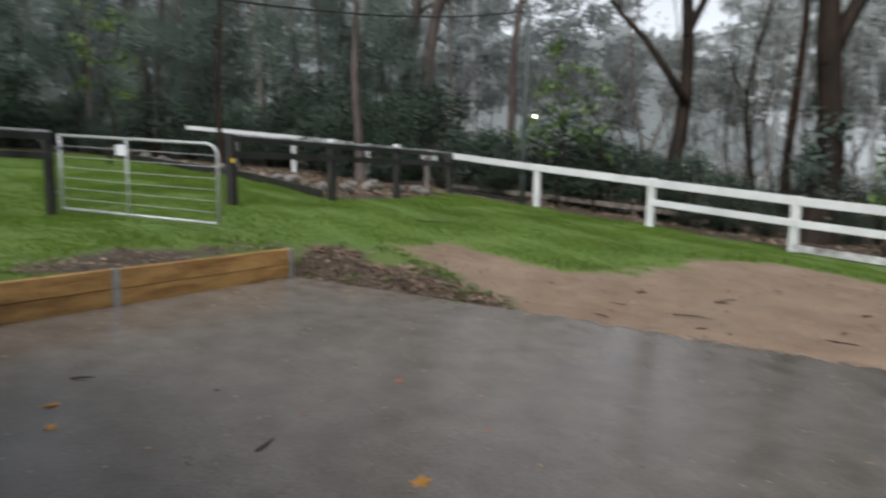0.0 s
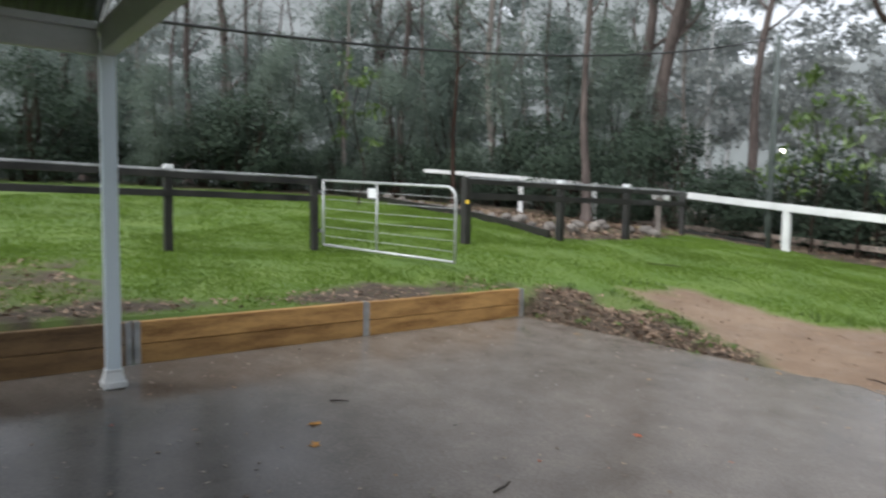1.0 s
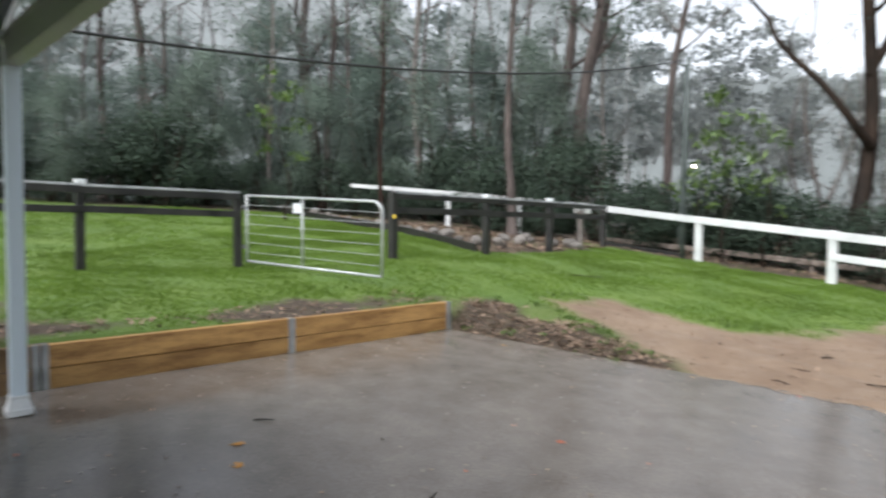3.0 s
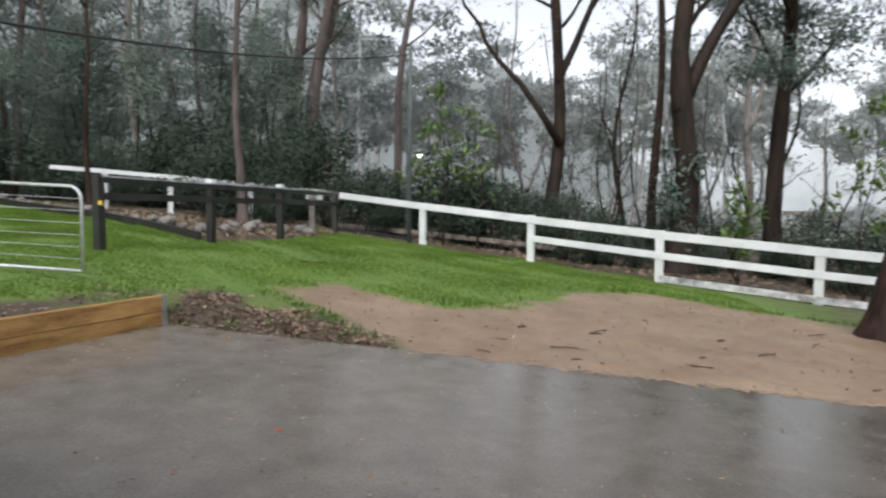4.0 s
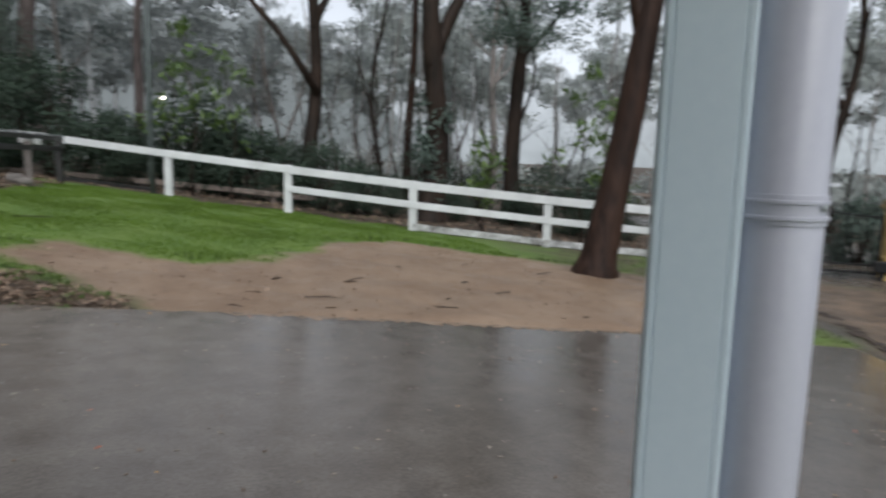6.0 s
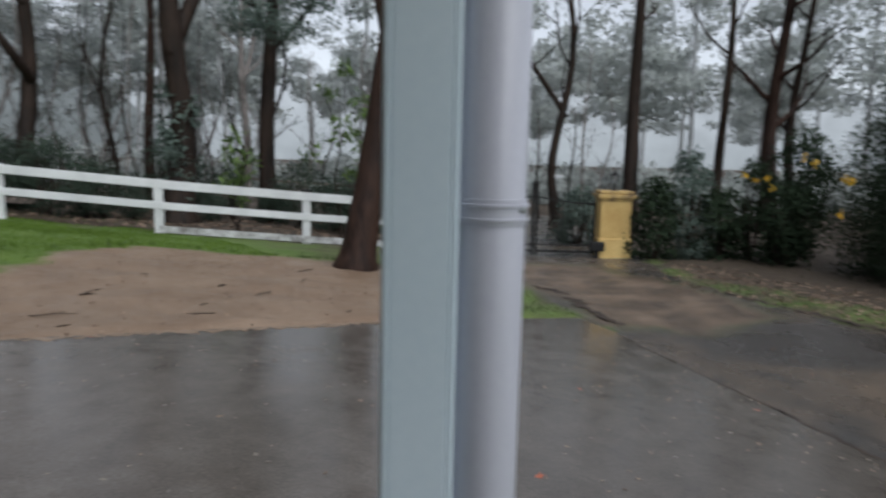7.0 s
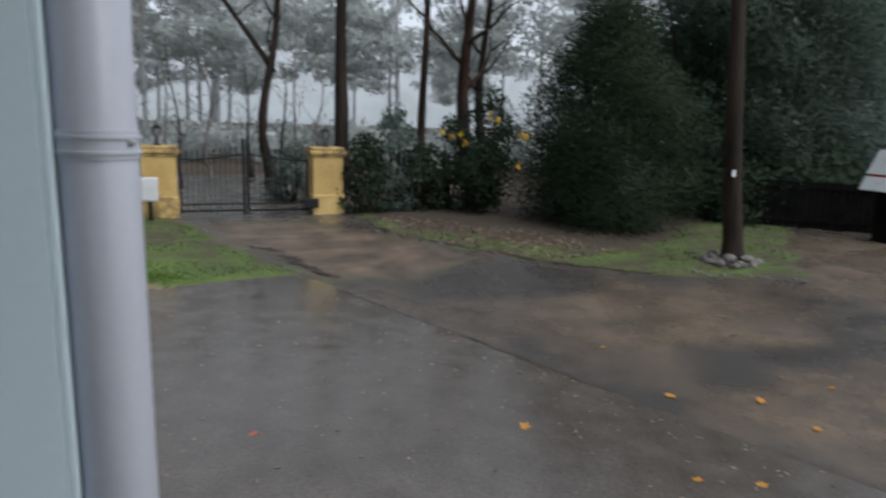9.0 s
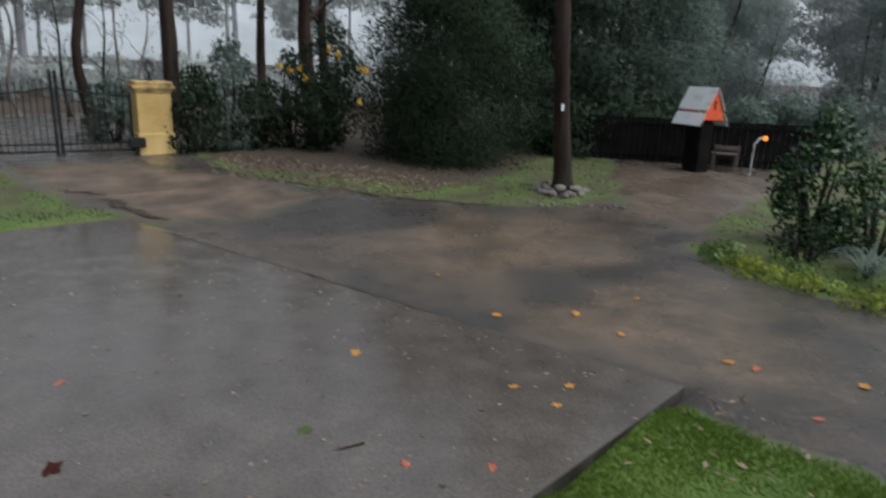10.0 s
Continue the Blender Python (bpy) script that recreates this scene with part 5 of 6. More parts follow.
o = bush(8.75, -3.3, 0.18, 0.45, 354, M_LEAF_LIME, "low fresh green ground cover along the drive", "ground_cover", per=900, leaf=0.07, dense=16, stems=3, category="plant")
for px, py, q in ((8.35, -4.0, 0.8), (9.15, -3.45, 0.8)):
    copy_thing(o, pose(px, py, land(px, py), 0, 0, R.uniform(0, 360)) @ Matrix.Diagonal((q, q, q, 1)))


def strap_plant(x, y, seed):
    nr = np.random.default_rng(seed)
    root = thing("agapanthus", x, y, land(x, y), "clump of arching green strap leaves", "plant", "strap plants")
    bm = bmesh.new()
    for k in range(46):
        az, ln, w = nr.uniform(0, 6.28), nr.uniform(0.4, 0.75), 0.016
        side = Vector((-math.sin(az), math.cos(az), 0)) * w
        prev = None
        for j in range(6):
            f = j / 5
            p = Vector((math.cos(az) * ln * f * 0.75, math.sin(az) * ln * f * 0.75, ln * (f * 1.25 - f * f * 0.95)))
            ww = side * (1 - 0.75 * f)
            cur = (bm.verts.new(p - ww), bm.verts.new(p + ww))
            if prev:
                bm.faces.new((prev[0], prev[1], cur[1], cur[0]))
            prev = cur
    part("leaves", bm, M_LEAF_MID, root)


for k, (px, py) in enumerate(((8.15, -4.75), (7.75, -4.9), (8.5, -5.0), (7.4, -5.2))):
    strap_plant(px, py, 360 + k)
bush(-7.3, 3.6, 0.9, 0.7, 370, M_LEAF_FRESH, "bright light green garden shrub above the retaining wall", per=1100, leaf=0.075, dense=22)
o = gum_tree(-13.9, 7.2, 5.2, 0.10, 371, M_BARK, M_LEAF_RED, "small tree with drooping red-brown autumn leaves", limbs=9, first=0.3, per=150, crown=0.75, name="ornamental_tree", leaf=0.17)

# -- woods too far to tell apart, haze painted in: darker on the hill, pale over the open valley --
FAR = {"low_haze": ([], M_LEAF_HAZE_LOW), "mid_haze": ([], M_LEAF_HAZE_MID), "mist": ([], M_LEAF_MIST)}
tr = bmesh.new()


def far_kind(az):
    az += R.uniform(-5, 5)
    return "low_haze" if az > 4 else "mid_haze" if az > -18 or az < -92 else "mist"


for k in range(330):
    az = R.uniform(76, -128)
    dist = R.uniform(46, 85)
    px, py = polar(az, dist)
    z0 = land(px, py)
    h = R.uniform(11, 19)
    cl = FAR[far_kind(az)][0]
    if k % 4 == 1 and az < 4:
        tube(tr, [(px, py, z0 - 0.2), (px + R.uniform(-0.6, 0.6), py, z0 + h * 0.5), (px + R.uniform(-1.2, 1.2), py, z0 + h)], [0.2, 0.15, 0.06], 5)
    for j in range(9):
        f = R.uniform(0.25 if az > 0 or az < -80 else 0.45, 1.0)
        cl.append((px + R.uniform(-2.3, 2.3), py + R.uniform(-2.3, 2.3), z0 + h * f, R.uniform(0.9, 1.7), 0.6))
for k in range(460):
    az = R.uniform(76, -128)
    px, py = polar(az, R.uniform(38, 62))
    FAR[far_kind(az)][0].append((px, py, land(px, py) + R.uniform(0.2, 1.8), R.uniform(1.0, 1.9), 0.7))
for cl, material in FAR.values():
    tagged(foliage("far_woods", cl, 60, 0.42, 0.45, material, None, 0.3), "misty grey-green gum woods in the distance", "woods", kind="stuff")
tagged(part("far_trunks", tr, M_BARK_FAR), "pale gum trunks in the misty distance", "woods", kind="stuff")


# wooded hill and valley mist on the horizon, painted as glowing backdrops
def ridge(dist, hills, rough_, seed, low, high, top, label):
    """hills: rows of bearing, height, half width. low and high: the mist's tone at the foot and at height top."""
    bm = bmesh.new()
    prev = None
    for k in range(1441):
        az = 130 - 280 * k / 1440
        px, py = polar(az, dist)
        h = max(hh * math.exp(-((az - a) / w) ** 2) for a, hh, w in hills) - 9
        h += rough_ * min(1, h / 45) * (noise.noise(Vector((az * 0.5, seed, 0))) + 0.6 * noise.noise(Vector((az * 1.7, seed, 3))) + 0.5 * noise.noise(Vector((az * 5, seed, 6))) + 0.35 * noise.noise(Vector((az * 13, seed, 9))))
        cur = (bm.verts.new((px, py, -4)), bm.verts.new((px, py, max(h, -3))))
        if prev:
            bm.faces.new((prev[0], cur[0], cur[1], prev[1]))
        prev = cur
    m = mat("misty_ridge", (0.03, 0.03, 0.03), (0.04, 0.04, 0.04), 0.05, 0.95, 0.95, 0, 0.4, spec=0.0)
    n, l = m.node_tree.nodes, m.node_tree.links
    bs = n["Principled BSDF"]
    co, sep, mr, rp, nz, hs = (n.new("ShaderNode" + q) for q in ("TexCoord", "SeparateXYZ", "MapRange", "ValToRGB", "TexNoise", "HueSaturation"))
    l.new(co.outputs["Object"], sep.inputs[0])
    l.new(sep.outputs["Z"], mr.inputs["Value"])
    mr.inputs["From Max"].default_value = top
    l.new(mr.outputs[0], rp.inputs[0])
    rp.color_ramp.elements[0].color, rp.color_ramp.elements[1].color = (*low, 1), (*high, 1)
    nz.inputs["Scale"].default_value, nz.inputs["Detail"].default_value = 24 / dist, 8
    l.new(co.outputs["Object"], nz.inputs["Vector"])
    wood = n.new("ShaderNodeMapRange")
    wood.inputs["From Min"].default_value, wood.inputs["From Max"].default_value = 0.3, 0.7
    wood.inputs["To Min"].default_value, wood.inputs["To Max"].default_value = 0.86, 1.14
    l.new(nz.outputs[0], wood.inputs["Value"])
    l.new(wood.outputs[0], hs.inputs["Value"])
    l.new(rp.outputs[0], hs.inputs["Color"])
    # the mist is a painted tone that glows by itself
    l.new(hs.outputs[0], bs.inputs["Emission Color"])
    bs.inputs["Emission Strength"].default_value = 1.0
    return tagged(part("backdrop", bm, m), label, "backdrop", kind="structure")


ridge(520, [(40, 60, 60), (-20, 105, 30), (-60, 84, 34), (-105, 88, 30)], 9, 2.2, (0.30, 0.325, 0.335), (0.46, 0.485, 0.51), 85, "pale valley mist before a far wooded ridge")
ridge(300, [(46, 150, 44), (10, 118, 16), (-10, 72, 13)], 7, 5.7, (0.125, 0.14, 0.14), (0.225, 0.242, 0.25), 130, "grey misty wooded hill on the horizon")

# dark shrubs round the play hut
for k, (az, dist, h, r) in enumerate(((-97, 18.5, 1.5, 1.2), (-99.5, 19.5, 1.7, 1.3), (-102.5, 21, 1.9, 1.4), (-106, 22, 1.5, 1.4), (-109, 23.5, 1.6, 1.5), (-112.5, 24, 1.7, 1.5), (-116, 24, 1.8, 1.5))):
    px, py = polar(az, dist)
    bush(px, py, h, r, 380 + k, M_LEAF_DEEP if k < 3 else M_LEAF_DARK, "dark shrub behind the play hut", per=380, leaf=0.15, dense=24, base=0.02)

# ---- play hut with an orange gable ----
M_ZINC = mat("pale_zinc_sheet", (0.78, 0.80, 0.80), (0.88, 0.90, 0.90), 3, 0.25, 0.4, 0.03, 40, metal=0.2)
# near-black, with the shade under the hut's roof put into the colour
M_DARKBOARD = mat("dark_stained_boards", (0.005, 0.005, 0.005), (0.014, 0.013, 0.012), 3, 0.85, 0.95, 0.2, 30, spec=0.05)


def play_hut():
    x, y = 16.62, -4.93
    z = land(x, y)
    root = thing("play_hut", x, y, z, "small dark play hut with a steel roof and an orange gable", "hut", rz=32)
    L, Wd, eave, ridge_ = 0.68, 0.66, 1.25, 1.94
    bm = bmesh.new()
    put_box(bm, -L / 2 + 0.08, L / 2 - 0.14, -Wd / 2 + 0.14, Wd / 2 - 0.14, 0, eave, 0.01)
    part("cabin", bm, M_DARKBOARD, root, "timber walls coloured near-black for the shade on them")
    for s in (-1, 1):
        for a, b in ((0.0, 0.62), (0.66, 1.0)):
            bm = bmesh.new()
            def at(f, l, dz):
                return (l, s * (0.02 + f * (Wd / 2 + 0.10)), ridge_ - f * (ridge_ - eave + 0.12) + dz)
            lo = [bm.verts.new(at(f, l, -0.035 * (a > 0))) for f, l in ((a, -L / 2 - 0.1), (b, -L / 2 - 0.1), (b, L / 2 + 0.1), (a, L / 2 + 0.1))]
            hi = [bm.verts.new(v.co + Vector((0, 0, 0.02))) for v in lo]
            bm.faces.new(lo[::-1]), bm.faces.new(hi)
            for k in range(4):
                bm.faces.new((lo[k], lo[(k + 1) % 4], hi[(k + 1) % 4], hi[k]))
            bmesh.ops.recalc_face_normals(bm, faces=bm.faces)
            part("roof_sheet", bm, M_ZINC, root, "pale grey steel roof sheet")
    orange = mat("orange_paint", (0.62, 0.07, 0.015), (0.80, 0.12, 0.03), 2, 0.5, 0.6, 0.05, 20)
    for s in (-1, 1):
        bm = bmesh.new()
        tri = [bm.verts.new((s * (L / 2 + 0.012 + d), yy, zz)) for d in (0, 0.03) for yy, zz in ((-Wd / 2 - 0.02, eave - 0.02), (Wd / 2 + 0.02, eave - 0.02), (0, ridge_ - 0.03))]
        bm.faces.new(tri[:3]), bm.faces.new(tri[3:][::-1])
        for k in range(3):
            bm.faces.new((tri[k], tri[3 + k], tri[3 + (k + 1) % 3], tri[(k + 1) % 3]))
        bmesh.ops.recalc_face_normals(bm, faces=bm.faces)
        part("gable", bm, orange, root, "bright orange gable board")
        bm = bmesh.new()
        put_box(bm, s * (L / 2 + 0.05) - 0.01, s * (L / 2 + 0.05) + 0.01, -0.02, 0.02, eave + 0.22, eave + 0.42)
        part("vent_slot", bm, M_IRON, root)


play_hut()

# dark board fence behind the hut
fx0, fy0, fx1, fy1 = 18.2, -2.4, 17.4, -8.2
root = thing("board_fence", fx0, fy0, land(fx0, fy0), "near-black board fence behind the play hut", "fence", rz=math.degrees(math.atan2(fy1 - fy0, fx1 - fx0)))
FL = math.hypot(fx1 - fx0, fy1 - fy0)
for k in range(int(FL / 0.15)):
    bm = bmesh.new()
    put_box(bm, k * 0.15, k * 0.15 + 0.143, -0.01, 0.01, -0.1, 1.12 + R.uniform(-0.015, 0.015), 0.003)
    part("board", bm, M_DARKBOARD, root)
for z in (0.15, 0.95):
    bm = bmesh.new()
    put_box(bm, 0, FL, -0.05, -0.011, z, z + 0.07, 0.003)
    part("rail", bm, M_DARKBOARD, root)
# pale garden bench by the fence
bx, by = 17.05, -5.75
root = thing("garden_bench", bx, by, land(bx, by), "pale grey garden bench before the dark fence", "bench", rz=-100)
for nm, q in (("seat", (-0.3, 0.3, -0.2, 0.2, 0.38, 0.41)), ("backrest", (-0.3, 0.3, -0.22, -0.19, 0.5, 0.6))):
    bm = bmesh.new()
    put_box(bm, *q, 0.006)
    part(nm, bm, M_BARK_HAZE, root)
for qx in (-0.26, 0.26):
    for qy in (-0.2, 0.18):
        bm = bmesh.new()
        put_box(bm, qx - 0.025, qx + 0.025, qy - 0.02, qy + 0.02, 0, 0.62 if qy < 0 else 0.38, 0.004)
        part("leg", bm, M_BARK_HAZE, root)

# reflector stake by the drive
px, py = 16.05, -6.05
root = thing("marker_stake", px, py, land(px, py), "white drive marker stake with an orange lamp", "marker")
bm = bmesh.new()
tube(bm, [(0, 0, -0.1), (0, 0, 0.75), (0.05, -0.1, 0.88), (0.1, -0.2, 0.9)], 0.012, 7)
part("stake", bm, M_CAP, root)
m = mat("orange_lamp", (0.9, 0.25, 0.02), (0.95, 0.3, 0.03), 4, 0.3)
m.node_tree.nodes["Principled BSDF"].inputs["Emission Color"].default_value = (1.0, 0.28, 0.03, 1)
m.node_tree.nodes["Principled BSDF"].inputs["Emission Strength"].default_value = 0.7
bm = bmesh.new()
bmesh.ops.create_icosphere(bm, subdivisions=2, radius=0.06, matrix=pose(0.12, -0.26, 0.88))
part("lamp", bm, m, root, "glowing orange lamp", smooth=True)

# yard light among the shrubs
px, py = polar(-4.4, 24.0)
root = thing("yard_light", px, py, land(px, py), "small bright white yard light on a thin post", "lamp")
lz = 3.3 - land(px, py)
bm = bmesh.new()
tube(bm, [(0, 0.1, -0.1), (0, 0.1, lz)], 0.03, 7)
part("post", bm, M_POLE, root)
m = mat("lit_globe", (0.9, 0.88, 0.8), (1, 0.97, 0.9), 4, 0.3)
m.node_tree.nodes["Principled BSDF"].inputs["Emission Color"].default_value = (1.0, 0.93, 0.78, 1)
m.node_tree.nodes["Principled BSDF"].inputs["Emission Strength"].default_value = 9
bm = bmesh.new()
bmesh.ops.create_icosphere(bm, subdivisions=2, radius=0.06, matrix=pose(0, 0, lz))
part("globe", bm, m, root, "lit white globe", smooth=True)

# white tags nailed to trunks
for tx, ty, tz, w in ((22.75, 14.3, 1.0, 0.32), (12.78, -1.42, 0.83, 0.06)):
    root = thing("trunk_tag", tx, ty, tz, "small blank white tag nailed to a tree trunk", "tag")
    bm = bmesh.new()
    put_box(bm, -0.01, 0.01, -w / 2, w / 2, -0.06, 0.06, 0.003, pose(-0.02, 0, 0, 0, 0, 35))
    part("plate", bm, M_CAP, root)

# low roofs beyond the gate
for k, (az, dist, w, h) in enumerate(((-50.5, 60, 10, 1.5),)):
    px, py = polar(az, dist)
    root = thing("distant_shed", px, py, land(px, py), "long low shed with a pale roof beyond the gate, in mist", "shed", rz=az)
    bm = bmesh.new()
    put_box(bm, -w / 2, w / 2, -2, 2, 0, h)
    part("wall", bm, M_STONE, root)
    bm = bmesh.new()
    bar(bm, (-w / 2 - 0.3, -1.3, h + 0.3), (w / 2 + 0.3, -1.3, h + 0.3), 2.6, 0.06)
    part("roof", bm, mat("red_grey_roof", (0.25, 0.19, 0.18), (0.36, 0.29, 0.28), 1, 0.6), root)


# ---- stones, logs, twigs ----
def stone_mesh(seed, flat=0.7):
    bm = bmesh.new()
    bmesh.ops.create_icosphere(bm, subdivisions=2, radius=1)
    for v in bm.verts:
        k = 1 + 0.35 * noise.noise(v.co * 1.1 + Vector((seed * 7.1, 0, 0)))
        v.co = Vector((v.co.x * k, v.co.y * k * 0.8, v.co.z * k * flat))
    me = bpy.data.meshes.new("stone")
    bm.to_mesh(me)
    bm.free()
    me.materials.append(M_STONE)
    return me


STONES = [stone_mesh(k) for k in range(6)]


def stone(x, y, r, label, group, lift=0.3):
    ob = new("stone", R.choice(STONES))
    ob.matrix_world = pose(x, y, land(x, y) + r * lift, R.uniform(-20, 20), R.uniform(-20, 20), R.uniform(0, 360)) @ Matrix.Diagonal((r, r, r, 1))
    return tagged(ob, label, "stone", group)


for k in range(36):
    q = R.uniform(0, 6.28)
    d = R.uniform(0.26, 0.52)
    stone(12.95 + math.cos(q) * d, -1.55 + math.sin(q) * d, R.uniform(0.05, 0.115), "pale rough stone at the foot of a tree", "stones round the tree", R.uniform(0.3, 1.3) if d < 0.38 else 0.3)
for k in range(16):
    f = k / 15
    stone(11.75 + R.uniform(-0.15, 0.15), -0.9 - f * 1.6, R.uniform(0.025, 0.055), "dark-wet edging stone beside the drive", "stones along the drive")
for k in range(26):
    f = k / 25 + R.uniform(-0.01, 0.01)
    stone(-13.2 + 9.6 * f + R.uniform(0.1, 0.6), 22.3 - 7.4 * f + R.uniform(0.0, 0.5), R.uniform(0.10, 0.21), "pale block of rock behind the timber edging", "rocks along the paddock", 0.6)
for k in range(10):
    stone(-2.4 + R.uniform(-1.2, 1.2), 15.6 + R.uniform(0.3, 2.8), R.uniform(0.1, 0.24), "pale block of rock behind the black fence", "rocks along the paddock", 0.6)


def log(x0, y0, x1, y1, r, label, material=M_BLACK, lift=1.0):
    root = thing("log_edging", x0, y0, 0, label, "log", "timber edging")
    bm = bmesh.new()
    bar(bm, (0, 0, land(x0, y0) + r), (x1 - x0, y1 - y0, land(x1, y1) + r), r * 0.6, r * 2.2, 0.01)
    part("board", bm, material, root)


ex = [(-13.2, 21.8), (-11.2, 20.2), (-8.9, 18.4), (-6.8, 17.2), (-5.3, 15.8), (-3.35, 13.75)]
for a, b in zip(ex, ex[1:]):
    log(*a, *b, 0.085, "dark wet timber edging along the paddock")
log(1.3, 19.4, -1.0, 20.9, 0.05, "dark wet fallen limb under the trees")


# low pale edging behind the white fence
M_EDGE = mat("weathered_pale_timber", (0.16, 0.125, 0.10), (0.36, 0.30, 0.26), 4, 0.7, 0.85, 0.4, 20)
ed = [(-5.4, 24.3, 0.98), (-1.5, 22.4, 0.85), (2.3, 20.4, 0.57), (4.6, 19.0, 0.38), (6.6, 17.6, 0.20)]
for (xa, ya, za), (xb, yb, zb) in zip(ed, ed[1:]):
    root = thing("path_edging", xa, ya, 0, "low pale weathered timber edging behind the white fence", "edging", "path edging")
    bm = bmesh.new()
    bar(bm, (0, 0, za), (xb - xa, yb - ya, zb), 0.10, 0.15, 0.02)
    part("board", bm, M_EDGE, root)
    for f in (0.08, 0.92):
        bm = bmesh.new()
        q = Vector((xa + (xb - xa) * f, ya + (yb - ya) * f))
        put_box(bm, -0.05, 0.05, -0.05, 0.05, land(q.x, q.y) - 0.15, za + (zb - za) * f, 0.006, pose(q.x - xa, q.y - ya + 0.06, 0))
        part("peg", bm, M_EDGE, root)

# timber rail fence in the mist beyond the white one
post_and_rail("distant_rail_fence", [(13.4, 22.4), (15.4, 21.1), (17.3, 19.6), (19.1, 18.1)], "weathered timber rail fence beyond the white fence", "fence",
              [(1.22, 0.10, 0, M_EDGE), (0.80, 0.10, 0, M_EDGE)], (M_EDGE,), 0.13, 0.10, 1.3)


def twig(x, y, ln, az, on_slab, r=0.007):
    z = slab_z(x, y) if on_slab else land(x, y) + 0.012
    root = thing("twig", x, y, z + 0.006, "thin dark wet fallen twig", "twig", "fallen twigs")
    bm = bmesh.new()
    d = Vector((math.cos(az), math.sin(az), 0)) * ln
    s = Vector((-d.y, d.x, 0)) * R.uniform(-0.2, 0.2)
    tube(bm, [(0, 0, 0), d * 0.5 + s * 0.5 + Vector((0, 0, 0.006)), d], [r, r * 0.9, r * 0.4], 6)
    if ln > 0.25:
        tube(bm, [d * 0.5 + s * 0.5, d * 0.7 + s * 2 + Vector((0, 0, 0.012))], [0.004, 0.002], 4)
    part("stick", bm, M_BARK, root)


for x, y, ln, az in ((-1.28, 3.62, 0.2, 1.35), (2.4, 8.1, 0.5, -0.5), (4.2, 7.3, 0.35, 2.5), (6.4, 8.6, 0.45, 0.7), (5.2, 8.0, 0.3, 0.2), (1.9, 8.4, 0.35, 2.8), (3.3, 9.0, 0.3, 0.4), (3.5, 0.2, 0.22, 2.2), (-1.2, 12.4, 0.7, -0.5), (-2.9, 4.4, 0.15, 0.3), (6.9, 9.4, 0.4, 0.2)):
    twig(x, y, ln, az, bool(inside(SLAB, np.array([x]), np.array([y]))[0]))


# dark bits of bark and branch on the sand
for x, y, ln, az in ((0.3, 8.0, 0.12, 0.4), (1.55, 7.75, 0.3, 2.3), (4.25, 7.75, 0.16, 0.2), (5.45, 8.05, 0.34, 0.9), (5.75, 6.65, 0.15, 0.1), (5.05, 8.75, 0.2, 0.3), (4.5, 9.9, 0.14, 2.6), (2.5, 7.5, 0.2, 0.1), (3.2, 8.9, 0.25, -0.4), (2.2, 9.1, 0.22, 0.3)):
    twig(x, y, ln * 0.7, az, False, R.uniform(0.007, 0.014))


# ---- broken seam and cracks of the drive ----
def crack(name, pts, wide, label, material=M_SOIL, lift=0.004, on_slab=False):
    bm = bmesh.new()
    rng = random.Random(len(pts) * 31 + int(pts[0][0] * 10))
    fine = []
    for (x0, y0), (x1, y1) in zip(pts, pts[1:]):
        n = max(2, int(math.hypot(x1 - x0, y1 - y0) / 0.06))
        fine += [(x0 + (x1 - x0) * k / n, y0 + (y1 - y0) * k / n) for k in range(n)]
    prev = None
    for k, (x, y) in enumerate(fine):
        a, b = fine[max(k - 1, 0)], fine[min(k + 1, len(fine) - 1)]
        d = Vector((b[0] - a[0], b[1] - a[1], 0)).normalized()
        s = Vector((-d.y, d.x, 0))
        w = wide * (0.35 + rng.random()) * math.sin(math.pi * min(1, max(0.04, (k + 0.5) / len(fine)))) ** 0.5
        j = rng.uniform(-0.5, 0.5) * wide
        zf = (lambda p, q: slab_z(p, q)) if on_slab else (lambda p, q: max(land(p, q), -9))
        p0, p1 = Vector((x, y, 0)) + s * (j - w / 2), Vector((x, y, 0)) + s * (j + w / 2)
        cur = [bm.verts.new((p.x, p.y, zf(p.x, p.y) + lift)) for p in (p0, p1)] + [bm.verts.new((*((p0 + p1) / 2).xy, zf(x, y) + lift + 0.004))]
        if prev:
            bm.faces.new((prev[0], cur[0], cur[2], prev[2]))
            bm.faces.new((prev[2], cur[2], cur[1], prev[1]))
        prev = cur
    return tagged(part(name, bm, material), label, "crack", kind="structure")


crack("seam", [(8.35, 4.0), (7.6, 2.75), (6.85, 1.5)], 0.02, "thin dark seam between concrete and drive", on_slab=True)
crack("seam", [(7.0, 1.72), (6.6, 1.1), (6.0, 0.12), (5.9, -0.05)], 0.05, "dark broken seam between concrete and drive", on_slab=True)
crack("drive_crack", [(10.25, 6.75), (10.2, 6.0), (9.9, 5.65), (9.6, 5.27), (9.2, 4.65), (8.9, 4.2)], 0.2, "ragged dark edge of broken bitumen", lift=0.012)
crack("drive_crack", [(12.9, 4.9), (12.2, 3.1), (11.75, 1.8), (11.5, 0.6), (11.45, -0.6)], 0.14, "ragged dark earth edge along the drive", lift=0.012)


# sand and leaf crumbs washed over the slab's edge
M_SPILL = mat("washed_sand", (0.15, 0.105, 0.07), (0.30, 0.22, 0.155), 3, 0.5, 0.7, 0.3, 40)
